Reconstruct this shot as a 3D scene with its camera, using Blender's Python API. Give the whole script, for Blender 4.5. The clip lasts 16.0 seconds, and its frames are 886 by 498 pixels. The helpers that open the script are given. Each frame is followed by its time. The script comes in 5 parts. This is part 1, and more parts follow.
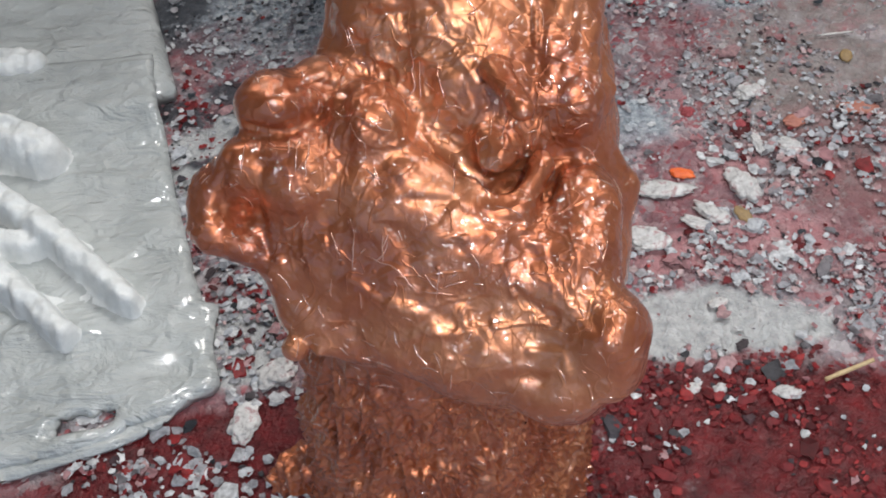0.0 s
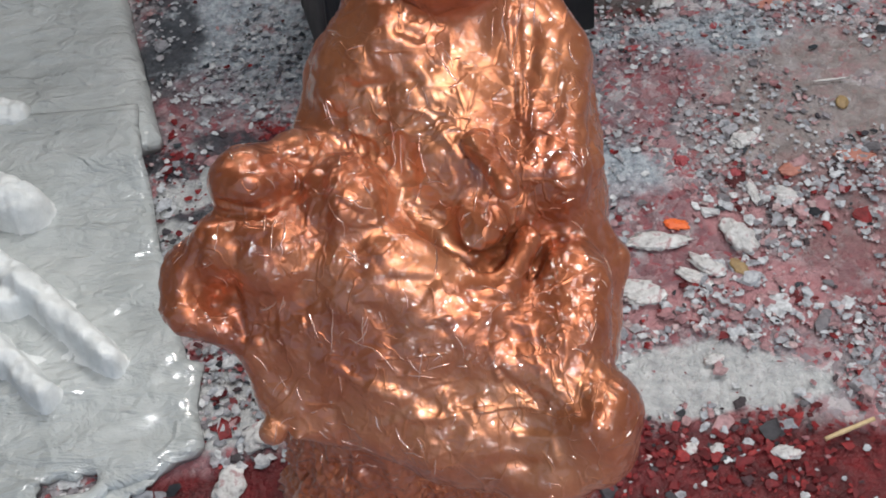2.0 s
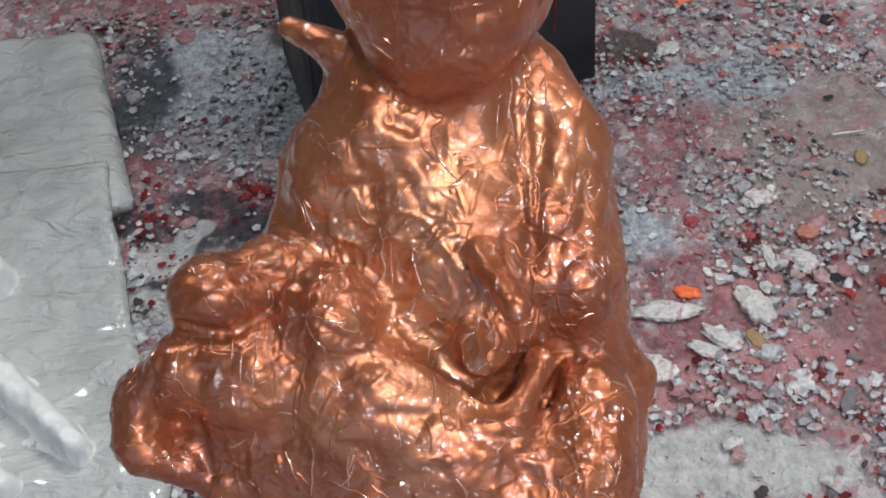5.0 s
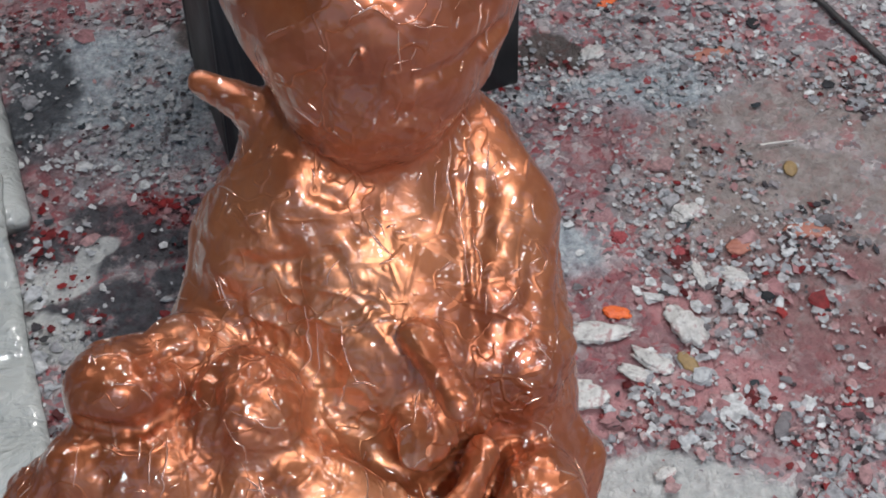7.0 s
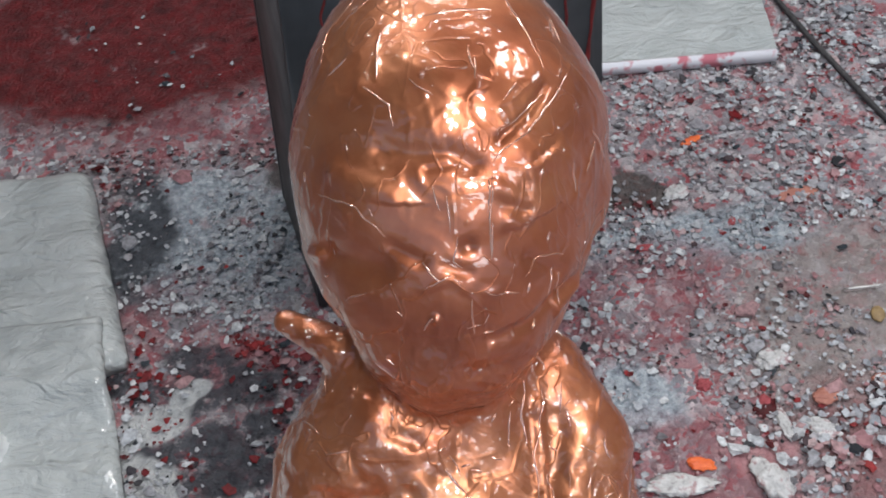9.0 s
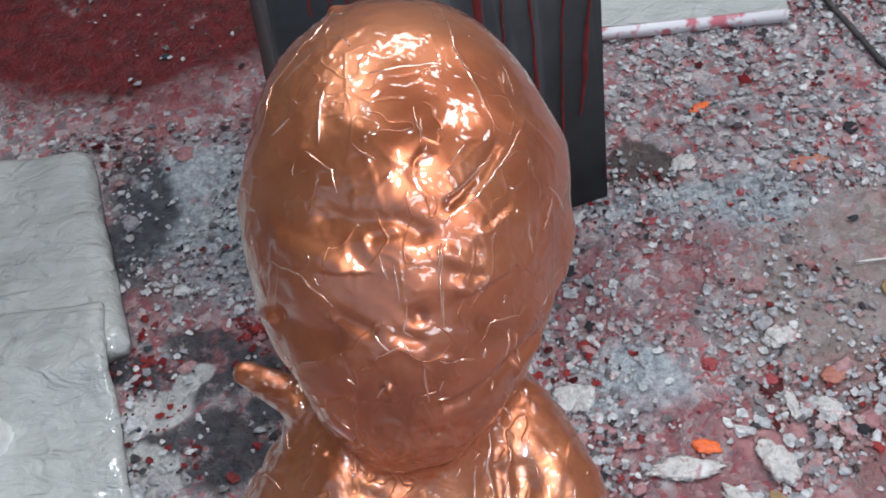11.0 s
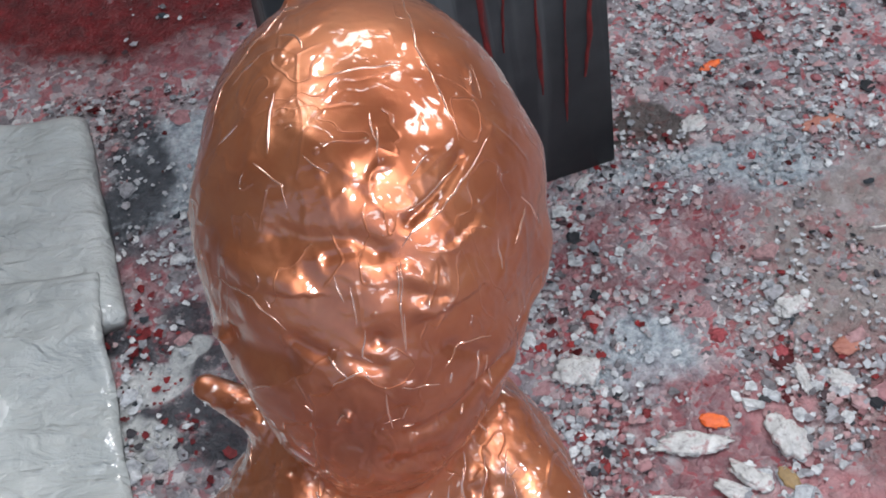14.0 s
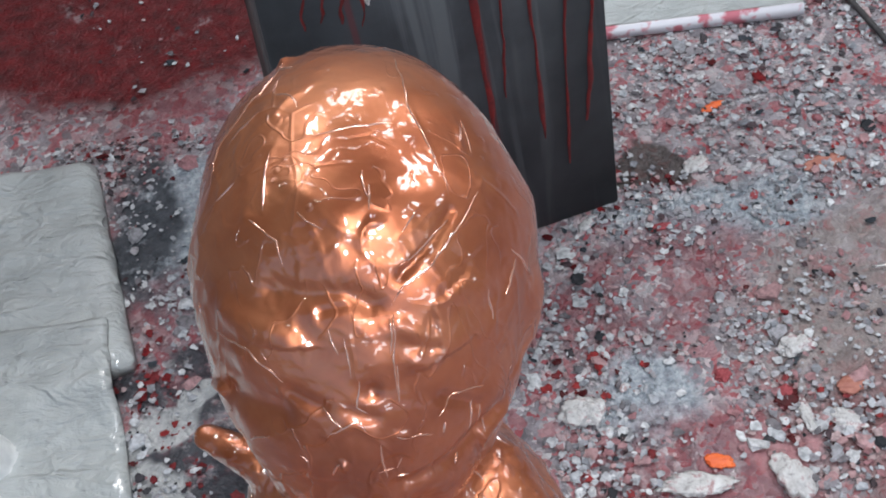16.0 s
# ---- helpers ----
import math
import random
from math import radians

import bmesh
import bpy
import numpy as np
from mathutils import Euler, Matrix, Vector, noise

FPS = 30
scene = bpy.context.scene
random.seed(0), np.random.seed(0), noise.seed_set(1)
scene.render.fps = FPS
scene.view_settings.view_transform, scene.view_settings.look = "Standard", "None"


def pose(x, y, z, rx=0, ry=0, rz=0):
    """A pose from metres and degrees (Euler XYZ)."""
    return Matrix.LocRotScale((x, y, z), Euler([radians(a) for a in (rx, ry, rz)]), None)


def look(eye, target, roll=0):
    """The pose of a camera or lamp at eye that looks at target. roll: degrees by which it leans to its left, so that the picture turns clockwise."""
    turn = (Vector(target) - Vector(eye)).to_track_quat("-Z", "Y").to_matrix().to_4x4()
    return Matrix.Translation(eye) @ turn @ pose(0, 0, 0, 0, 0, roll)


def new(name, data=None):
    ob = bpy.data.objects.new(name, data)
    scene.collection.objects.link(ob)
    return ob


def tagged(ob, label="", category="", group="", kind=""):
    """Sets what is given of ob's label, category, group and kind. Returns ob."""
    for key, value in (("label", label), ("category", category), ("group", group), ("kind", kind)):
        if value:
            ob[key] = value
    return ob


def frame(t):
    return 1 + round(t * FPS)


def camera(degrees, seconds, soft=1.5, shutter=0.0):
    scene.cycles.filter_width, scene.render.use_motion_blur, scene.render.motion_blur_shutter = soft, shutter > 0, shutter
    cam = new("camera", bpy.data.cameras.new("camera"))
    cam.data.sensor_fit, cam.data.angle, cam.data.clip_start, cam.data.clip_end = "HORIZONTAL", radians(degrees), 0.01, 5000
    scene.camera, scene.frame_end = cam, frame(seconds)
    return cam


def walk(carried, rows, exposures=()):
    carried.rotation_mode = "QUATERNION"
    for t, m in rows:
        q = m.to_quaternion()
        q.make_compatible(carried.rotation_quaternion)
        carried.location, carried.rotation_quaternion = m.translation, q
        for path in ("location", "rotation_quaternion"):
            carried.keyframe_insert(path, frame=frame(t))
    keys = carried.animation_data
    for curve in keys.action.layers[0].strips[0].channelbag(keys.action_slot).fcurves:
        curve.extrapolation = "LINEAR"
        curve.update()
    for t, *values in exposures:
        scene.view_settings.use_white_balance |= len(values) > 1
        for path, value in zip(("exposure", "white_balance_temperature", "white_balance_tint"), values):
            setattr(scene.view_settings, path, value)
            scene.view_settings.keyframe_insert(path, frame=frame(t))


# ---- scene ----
from mathutils import kdtree

cam = camera(39, 16.0, soft=1.9)
PATH = [
    (0, (-0.0053, -1.0084, 1.1762), (-0.0653, -0.2623, 0.2382), -8.26),
    (0.5, (-0.0041, -1.0001, 1.1893), (-0.0623, -0.2477, 0.2563), -8.11),
    (1, (-0.0001, -0.9949, 1.1996), (-0.0581, -0.2358, 0.2721), -8.23),
    (1.5, (0.0050, -0.9941, 1.2041), (-0.0507, -0.2310, 0.2798), -8.32),
    (2, (0.0060, -0.9624, 1.1722), (-0.0503, -0.1973, 0.2495), -8.33),
    (2.5, (0.0054, -0.9164, 1.1280), (-0.0507, -0.1549, 0.2022), -8.23),
    (3, (0.0088, -0.8858, 1.1116), (-0.0469, -0.1214, 0.1882), -8.22),
    (3.5, (0.0095, -0.8816, 1.1190), (-0.0422, -0.1059, 0.2049), -7.97),
    (4, (0.0085, -0.8763, 1.1260), (-0.0430, -0.0865, 0.2239), -7.86),
    (6.5, (-0.0087, -0.7849, 1.1113), (0.0075, -0.0292, 0.1792), -5.10),
    (7, (-0.0071, -0.7642, 1.1080), (0.0330, -0.0117, 0.1741), -3.52),
    (7.5, (-0.0119, -0.7495, 1.1226), (0.0146, 0.0223, 0.2041), -4.02),
    (8, (-0.0051, -0.7336, 1.1525), (-0.0073, 0.0560, 0.2489), -6.21),
    (8.5, (0.0013, -0.7277, 1.1675), (-0.0278, 0.0872, 0.2872), -7.09),
    (11, (0.0482, -0.6629, 1.1946), (-0.0275, 0.1034, 0.2743), -11.07),
    (11.5, (0.0544, -0.6554, 1.1796), (-0.0434, 0.0804, 0.2367), -13.45),
    (12, (0.0627, -0.6420, 1.1800), (-0.0451, 0.0715, 0.2211), -14.07),
    (12.5, (0.0733, -0.6308, 1.1781), (-0.0112, 0.0904, 0.2227), -12.91),
    (13, (0.0626, -0.6217, 1.1883), (-0.0231, 0.1093, 0.2405), -11.86),
    (13.5, (0.0635, -0.6244, 1.1786), (-0.0379, 0.0999, 0.2272), -13.16),
    (14, (0.0721, -0.6152, 1.1785), (-0.0303, 0.1087, 0.2270), -13.32),
    (14.5, (0.0792, -0.6137, 1.1901), (-0.0215, 0.1308, 0.2543), -13.44),
    (15, (0.0857, -0.6127, 1.1906), (-0.0186, 0.1365, 0.2590), -14.16),
    (15.5, (0.0849, -0.6148, 1.1921), (-0.0219, 0.1395, 0.2650), -14.25),
    (16, (0.0818, -0.6179, 1.1903), (-0.0273, 0.1347, 0.2620), -14.00),
]
walk(cam, [(t, look(eye, target, roll)) for t, eye, target, roll in PATH],
     [(0, 0.16, 6500, 10), (4, 0.08, 6500, 10), (6.5, 0.04, 6450, 10), (7.5, 0.12, 6430, 10), (8.5, 0.14, 6350, 10), (11, 0.26, 6180, 10), (16, 0.27, 6150, 10)])

# ---- light and world ----
def build_world():
    world = bpy.data.worlds.new("daylight")
    scene.world = world
    world.use_nodes = True
    nt = world.node_tree
    nt.nodes.clear()
    sky = nt.nodes.new("ShaderNodeTexSky")
    sky.sky_type = "NISHITA"
    sky.sun_disc = False
    sky.sun_elevation = radians(55)
    sky.sun_rotation = radians(20)
    sky.air_density, sky.dust_density, sky.ozone_density = 1.0, 4.0, 1.0
    bg = nt.nodes.new("ShaderNodeBackground")
    bg.inputs["Strength"].default_value = 0.16
    out = nt.nodes.new("ShaderNodeOutputWorld")
    nt.links.new(sky.outputs[0], bg.inputs[0])
    nt.links.new(bg.outputs[0], out.inputs[0])
    sun = bpy.data.lights.new("sun", "SUN")
    sun.energy, sun.angle, sun.color = 1.0, radians(12), (1.0, 0.97, 0.93)
    new("sun", sun).matrix_world = look((0.7, 2.0, 3.0), (0, 0, 0))
    # Added lamps just under the roof; the front one follows the forehead highlight.
    for name, x, y, wide, deep, watts in ROOF_FILLS:
        lamp = bpy.data.lights.new(name, "AREA")
        lamp.shape, lamp.size, lamp.size_y, lamp.energy, lamp.color = "RECTANGLE", wide, deep, watts, (0.97, 0.985, 1.0)
        new(name, lamp).matrix_world = pose(x, y, ROOF_Z - 0.02)
    # Added lamp high in front that brightens torso and fist; no window is known.
    lamp = bpy.data.lights.new("front_fill_lamp", "AREA")
    lamp.shape, lamp.size, lamp.size_y, lamp.energy, lamp.color = "RECTANGLE", 1.0, 0.36, 8.0, (0.97, 0.985, 1.0)
    new("front_fill_lamp", lamp).matrix_world = look((0.75, -2.30, 1.75), (0.0, -0.25, 0.5))


ROOF_Z = 2.7
# Added fill lamps, no known openings: name, x, y, width, depth, watts.
ROOF_FILLS = (("roof_fill_front", 0.55, -1.95, 0.42, 0.30, 42.0), ("roof_fill_west", -0.75, 0.8, 0.3, 0.5, 15.0), ("roof_fill_side", 1.65, 0.4, 0.6, 1.6, 40.0), ("roof_fill_back", 0.3, 1.6, 1.4, 0.5, 14.0))
build_world()


# ---- materials ----
class Nodes:
    """A small hand to write node trees with."""

    def __init__(self, name):
        self.mat = bpy.data.materials.new(name)
        self.mat.use_nodes = True
        self.nt = self.mat.node_tree
        self.bsdf = self.nt.nodes["Principled BSDF"]
        self.co = self.nt.nodes.new("ShaderNodeTexCoord").outputs["Object"]

    def link(self, a, b):
        if isinstance(a, (int, float)):
            b.default_value = a
        elif isinstance(a, tuple):
            b.default_value = (*a, 1.0) if len(a) == 3 and b.type == "RGBA" else a
        else:
            self.nt.links.new(a, b)

    def set(self, **kw):
        for key, value in kw.items():
            self.link(value, self.bsdf.inputs[key.replace("_", " ")])
        return self

    def noise(self, scale, detail=4.0, rough=0.55, distort=0.0, co=None, colour=False):
        n = self.nt.nodes.new("ShaderNodeTexNoise")
        n.inputs["Scale"].default_value, n.inputs["Detail"].default_value = scale, detail
        n.inputs["Roughness"].default_value, n.inputs["Distortion"].default_value = rough, distort
        self.nt.links.new(co or self.co, n.inputs["Vector"])
        return n.outputs["Color" if colour else 0]

    def voronoi(self, scale, feature="F1", out="Distance", co=None, random_=1.0):
        n = self.nt.nodes.new("ShaderNodeTexVoronoi")
        n.feature = feature
        n.inputs["Scale"].default_value = scale
        n.inputs["Randomness"].default_value = random_
        self.nt.links.new(co or self.co, n.inputs["Vector"])
        return n.outputs[out]

    def ramp(self, fac, *stops):
        n = self.nt.nodes.new("ShaderNodeValToRGB")
        els = n.color_ramp.elements
        while len(els) < len(stops):
            els.new(0.5)
        for el, (pos, col) in zip(els, stops):
            el.position = pos
            el.color = (*col, 1.0) if isinstance(col, tuple) else (col, col, col, 1.0)
        self.link(fac, n.inputs[0])
        return n.outputs[0]

    def math(self, op, a, b=0.0, clamp=False):
        n = self.nt.nodes.new("ShaderNodeMath")
        n.operation, n.use_clamp = op, clamp
        self.link(a, n.inputs[0])
        self.link(b, n.inputs[1])
        return n.outputs[0]

    def mix(self, fac, a, b, blend="MIX"):
        n = self.nt.nodes.new("ShaderNodeMix")
        n.data_type, n.blend_type = "RGBA", blend
        self.link(fac, n.inputs[0])
        self.link(a, n.inputs[6])
        self.link(b, n.inputs[7])
        return n.outputs[2]

    def shift(self, scale, amount):
        """Object coordinates pushed about by noise."""
        n = self.nt.nodes.new("ShaderNodeVectorMath")
        n.operation = "MULTIPLY_ADD"
        self.nt.links.new(self.noise(scale, 3.0, colour=True), n.inputs[0])
        n.inputs[1].default_value = (amount, amount, amount)
        sub = self.nt.nodes.new("ShaderNodeVectorMath")
        sub.operation = "SUBTRACT"
        self.nt.links.new(self.co, sub.inputs[0])
        sub.inputs[1].default_value = (amount / 2, amount / 2, amount / 2)
        self.nt.links.new(sub.outputs[0], n.inputs[2])
        return n.outputs[0]

    def patch(self, co, cx, cy, sx, sy, turn=0.0, soft=0.25):
        """1 inside a worn oval patch of the ground, 0 outside."""
        m = self.nt.nodes.new("ShaderNodeMapping")
        m.vector_type = "TEXTURE"
        m.inputs["Location"].default_value = (cx, cy, 0)
        m.inputs["Rotation"].default_value = (0, 0, radians(turn))
        m.inputs["Scale"].default_value = (sx, sy, 1)
        self.nt.links.new(co, m.inputs[0])
        ln = self.nt.nodes.new("ShaderNodeVectorMath")
        ln.operation = "LENGTH"
        self.nt.links.new(m.outputs[0], ln.inputs[0])
        return self.ramp(ln.outputs["Value"], (1.0 - soft, 1.0), (1.0, 0.0))

    def island(self):
        return self.nt.nodes.new("ShaderNodeNewGeometry").outputs["Random Per Island"]

    def bump(self, height, strength=0.5, distance=0.002, after=None):
        n = self.nt.nodes.new("ShaderNodeBump")
        n.inputs["Strength"].default_value, n.inputs["Distance"].default_value = strength, distance
        self.link(height, n.inputs["Height"])
        if after is not None:
            self.nt.links.new(after, n.inputs["Normal"])
        self.nt.links.new(n.outputs[0], self.bsdf.inputs["Normal"])
        return n.outputs[0]


def copper_material():
    """Copper paint under a glossy clear skin that is creased and drawn into strands."""
    s = Nodes("copper_paint")
    tone = s.noise(15, 5, 0.62)
    col = s.ramp(tone, (0.28, (0.30, 0.075, 0.027)), (0.5, (0.44, 0.131, 0.050)), (0.74, (0.57, 0.212, 0.090)))
    worn = s.ramp(s.noise(7, 4, 0.6), (0.50, 0.0), (0.68, 0.6))
    col = s.mix(worn, col, (0.62, 0.275, 0.130))
    rough = s.ramp(s.noise(22, 4, 0.6), (0.3, 0.32), (0.7, 0.44))
    s.set(Base_Color=col, Metallic=0.70, Roughness=rough, IOR=1.5, Specular_IOR_Level=0.8, Coat_Weight=1.0, Coat_Roughness=0.045, Coat_IOR=1.65)
    def stretched(amount, sx, sy, sz):
        m = s.nt.nodes.new("ShaderNodeMapping")
        m.inputs["Scale"].default_value = (sx, sy, sz)
        s.nt.links.new(s.shift(16, amount), m.inputs[0])
        return m.outputs[0]

    def crease(scale, width, co, where, lo, hi):
        line = s.ramp(s.voronoi(scale, "DISTANCE_TO_EDGE", "Distance", co), (0.0, 1.0), (width, 0.0))
        return s.math("MULTIPLY", line, s.ramp(s.noise(where, 3, 0.5), (lo, 0.0), (hi, 1.0)))

    film = s.math("MULTIPLY", crease(26, 0.030, stretched(0.012, 1.0, 1.0, 0.35), 21, 0.54, 0.62), 0.6)
    film = s.math("ADD", film, s.math("MULTIPLY", crease(60, 0.08, stretched(0.02, 1.0, 1.0, 0.5), 30, 0.55, 0.63), 0.4))
    film = s.math("ADD", film, s.math("MULTIPLY", crease(34, 0.05, stretched(0.015, 0.45, 1.0, 1.0), 24, 0.54, 0.62), 0.8))
    wisp = s.ramp(s.math("ABSOLUTE", s.math("SUBTRACT", s.noise(48, 1.5, 0.5, 0.5, stretched(0.03, 1.0, 1.0, 0.4)), 0.5)), (0.0, 1.0), (0.018, 0.0))
    film = s.math("ADD", film, s.math("MULTIPLY", s.math("MULTIPLY", wisp, s.ramp(s.noise(26, 2, 0.5), (0.49, 0.0), (0.56, 1.0))), 0.8))
    drops = s.math("MULTIPLY", s.ramp(s.voronoi(95, "F1", "Distance"), (0.02, 1.0), (0.18, 0.0)), s.ramp(s.noise(35, 2), (0.51, 0.0), (0.57, 1.0)))
    film = s.math("ADD", film, s.math("MULTIPLY", drops, 1.0))
    film = s.math("ADD", film, s.math("MULTIPLY", s.noise(34, 2.5, 0.5, 0.5), 3.0))
    film = s.math("ADD", film, s.math("MULTIPLY", s.noise(95, 2, 0.5, 0.5), 1.0))
    apart = s.nt.nodes.new("ShaderNodeSeparateXYZ")
    s.nt.links.new(s.co, apart.inputs[0])
    film = s.math("MULTIPLY", film, s.ramp(apart.outputs[2], (0.37, 2.6), (0.43, 1.0), (0.70, 1.0), (0.75, 0.30)))
    cb = s.nt.nodes.new("ShaderNodeBump")
    cb.inputs["Strength"].default_value, cb.inputs["Distance"].default_value = 1.0, 0.0034
    s.nt.links.new(film, cb.inputs["Height"])
    s.nt.links.new(cb.outputs[0], s.bsdf.inputs["Coat Normal"])
    s.bump(film, 0.30, 0.0016)
    return s.mat


def ground_material():
    s = Nodes("paint_crusted_floor")
    co = s.shift(9.0, 0.10)
    co2 = s.shift(40.0, 0.03)
    grit = s.noise(240, 4, 0.7)
    mottle = s.noise(26, 6, 0.65)
    col = s.ramp(mottle, (0.25, (0.07, 0.058, 0.063)), (0.45, (0.22, 0.195, 0.210)), (0.62, (0.33, 0.303, 0.320)), (0.8, (0.45, 0.43, 0.45)))
    specks = s.voronoi(150, "F1", "Color", co2)
    sep = s.nt.nodes.new("ShaderNodeSeparateColor")
    s.nt.links.new(specks, sep.inputs[0])
    pick = sep.outputs[0]
    speck_col = s.ramp(sep.outputs[1], (0.0, (0.10, 0.09, 0.10)), (0.3, (0.35, 0.31, 0.31)), (0.5, (0.58, 0.57, 0.57)), (0.72, (0.42, 0.17, 0.18)), (0.9, (0.32, 0.06, 0.07)))
    col = s.mix(s.ramp(pick, (0.42, 0.0), (0.5, 0.85)), col, speck_col)

    stain = s.nt.nodes.new("ShaderNodeSeparateColor")
    s.nt.links.new(s.voronoi(62, "F1", "Color", s.shift(70.0, 0.022)), stain.inputs[0])
    stain_col = s.ramp(stain.outputs[1], (0.0, (0.12, 0.10, 0.11)), (0.25, (0.30, 0.26, 0.27)), (0.5, (0.50, 0.48, 0.48)), (0.7, (0.36, 0.17, 0.18)), (0.9, (0.27, 0.07, 0.08)))
    col = s.mix(s.ramp(stain.outputs[0], (0.50, 0.0), (0.58, 0.7)), col, stain_col)

    def lay(col, colour, spots, amount, break_scale, lo, hi, soft=0.35):
        m = None
        for cx, cy, sx, sy, turn in spots:
            p = s.patch(co, cx, cy, sx, sy, turn, soft)
            m = p if m is None else s.math("MAXIMUM", m, p)
        m = s.math("MULTIPLY", m, s.ramp(s.noise(break_scale, 6, 0.7), (lo, 0.0), (hi, 1.0)))
        return s.mix(s.math("MULTIPLY", m, amount), col, colour), m

    mar = s.ramp(s.noise(60, 4, 0.6), (0.3, (0.14, 0.030, 0.038)), (0.7, (0.27, 0.085, 0.095)))
    pink = s.ramp(s.noise(60, 4, 0.6), (0.3, (0.34, 0.14, 0.15)), (0.7, (0.44, 0.25, 0.255)))
    deep = s.ramp(s.noise(35, 4, 0.6), (0.3, (0.045, 0.003, 0.004)), (0.7, (0.15, 0.008, 0.010)))
    tar = s.ramp(s.noise(60, 4, 0.6), (0.3, (0.018, 0.02, 0.026)), (0.7, (0.07, 0.075, 0.085)))
    blue = s.ramp(s.noise(90, 4, 0.7), (0.3, (0.13, 0.16, 0.19)), (0.6, (0.42, 0.47, 0.50)), (0.8, (0.66, 0.68, 0.69)))
    film = s.ramp(s.noise(70, 4, 0.6), (0.3, (0.30, 0.31, 0.31)), (0.7, (0.52, 0.53, 0.52)))
    dust = s.ramp(s.noise(50, 5, 0.65), (0.3, (0.17, 0.142, 0.132)), (0.7, (0.31, 0.272, 0.255)))
    col, _ = lay(col, dust, [(0.484, 0.128, 0.24, 0.28, 0)], 0.85, 14, 0.34, 0.50)
    col, _ = lay(col, blue, [(-0.345, 0.425, 0.17, 0.15, 10), (-0.40, 0.488, 0.10, 0.06, 10), (0.155, 0.109, 0.07, 0.07, 0), (0.292, 0.359, 0.16, 0.06, 0)], 0.9, 12, 0.30, 0.45)
    col, _ = lay(col, mar, [(-0.415, 0.335, 0.08, 0.05, 20), (-0.372, 0.262, 0.09, 0.05, -20), (-0.292, 0.215, 0.14, 0.07, -20), (-0.412, 0.625, 0.16, 0.06, 0), (0.212, -0.032, 0.16, 0.14, 0), (0.175, 0.254, 0.17, 0.10, 20), (-0.368, 0.623, 0.22, 0.08, 0), (0.403, -0.033, 0.20, 0.16, 0), (-0.276, -0.248, 0.2, 0.12, 0)], 0.62, 14, 0.38, 0.54)
    col, _ = lay(col, tar, [(-0.349, 0.232, 0.07, 0.04, 0), (-0.300, 0.184, 0.12, 0.05, -10), (-0.445, 0.198, 0.06, 0.03, 0), (-0.424, 0.105, 0.07, 0.03, 0), (-0.287, 0.092, 0.16, 0.06, 0), (-0.450, 0.459, 0.05, 0.16, 10)], 0.92, 16, 0.36, 0.48)
    col, _ = lay(col, pink, [(0.316, -0.087, 0.07, 0.05, 10), (0.193, -0.110, 0.10, 0.03, 0), (0.280, 0.027, 0.05, 0.04, 0)], 0.9, 12, 0.25, 0.42)
    col, wet = lay(col, deep, [(0.171, -0.410, 0.38, 0.185, 0), (0.393, -0.367, 0.2, 0.115, 0), (-0.47, 0.93, 0.40, 0.29, 10), (-0.291, -0.350, 0.3, 0.10, 5)], 0.95, 9, 0.22, 0.40, 0.25)
    col, white = lay(col, film, [(0.215, -0.202, 0.155, 0.050, 0), (-0.306, -0.172, 0.09, 0.07, 30), (-0.402, 0.145, 0.07, 0.035, 25), (-0.413, 0.060, 0.06, 0.05, 0), (-0.352, 0.190, 0.03, 0.02, 0)], 0.95, 10, 0.25, 0.36, 0.18)
    umber = s.ramp(s.noise(60, 4, 0.6), (0.3, (0.045, 0.036, 0.034)), (0.7, (0.10, 0.085, 0.078)))
    col, _ = lay(col, umber, [(0.205, 0.443, 0.045, 0.038, 20), (-0.19, 0.56, 0.10, 0.05, 20)], 0.9, 12, 0.25, 0.36, 0.12)
    dots = s.ramp(s.voronoi(70, "F1", "Distance", co2), (0.10, 1.0), (0.14, 0.0))
    col = s.mix(s.math("MULTIPLY", s.math("MULTIPLY", dots, white), s.ramp(s.noise(25, 2), (0.5, 0.0), (0.6, 1.0))), col, (0.20, 0.01, 0.015))
    rough = s.mix(wet, (0.85, 0.85, 0.85), (0.42, 0.42, 0.42))
    s.set(Base_Color=col, Roughness=rough, Specular_IOR_Level=0.25)
    b = s.bump(s.math("MULTIPLY", s.voronoi(150, "F1", "Distance", co2), -1.0), 0.7, 0.004)
    s.bump(s.math("ADD", mottle, s.math("MULTIPLY", grit, 0.4)), 0.8, 0.006, b)
    return s.mat


def flake_material(name, *colours, rough=0.6):
    s = Nodes(name)
    n = len(colours)
    stops = [((k + 0.5) / n, c) for k, c in enumerate(colours)]
    col = s.ramp(s.island(), *stops)
    grime = s.ramp(s.noise(120, 4, 0.65), (0.35, 0.50), (0.62, 1.0))
    col = s.mix(1.0, col, grime, "MULTIPLY")
    s.set(Base_Color=col, Roughness=rough, Specular_IOR_Level=0.2)
    s.bump(s.noise(300, 3, 0.6), 0.3, 0.001)
    return s.mat


def plain_material(name, lo, hi, scale=60, rough=0.6, bump=0.3, depth=0.001, metal=0.0, coat=0.0):
    s = Nodes(name)
    col = s.ramp(s.noise(scale, 5, 0.62), (0.3, lo), (0.7, hi))
    s.set(Base_Color=col, Roughness=s.ramp(s.noise(scale * 0.6, 3), (0.3, max(rough - 0.1, 0.02)), (0.7, rough + 0.1)), Metallic=metal, Coat_Weight=coat)
    s.bump(s.noise(scale * 3, 4, 0.6), bump, depth)
    return s.mat


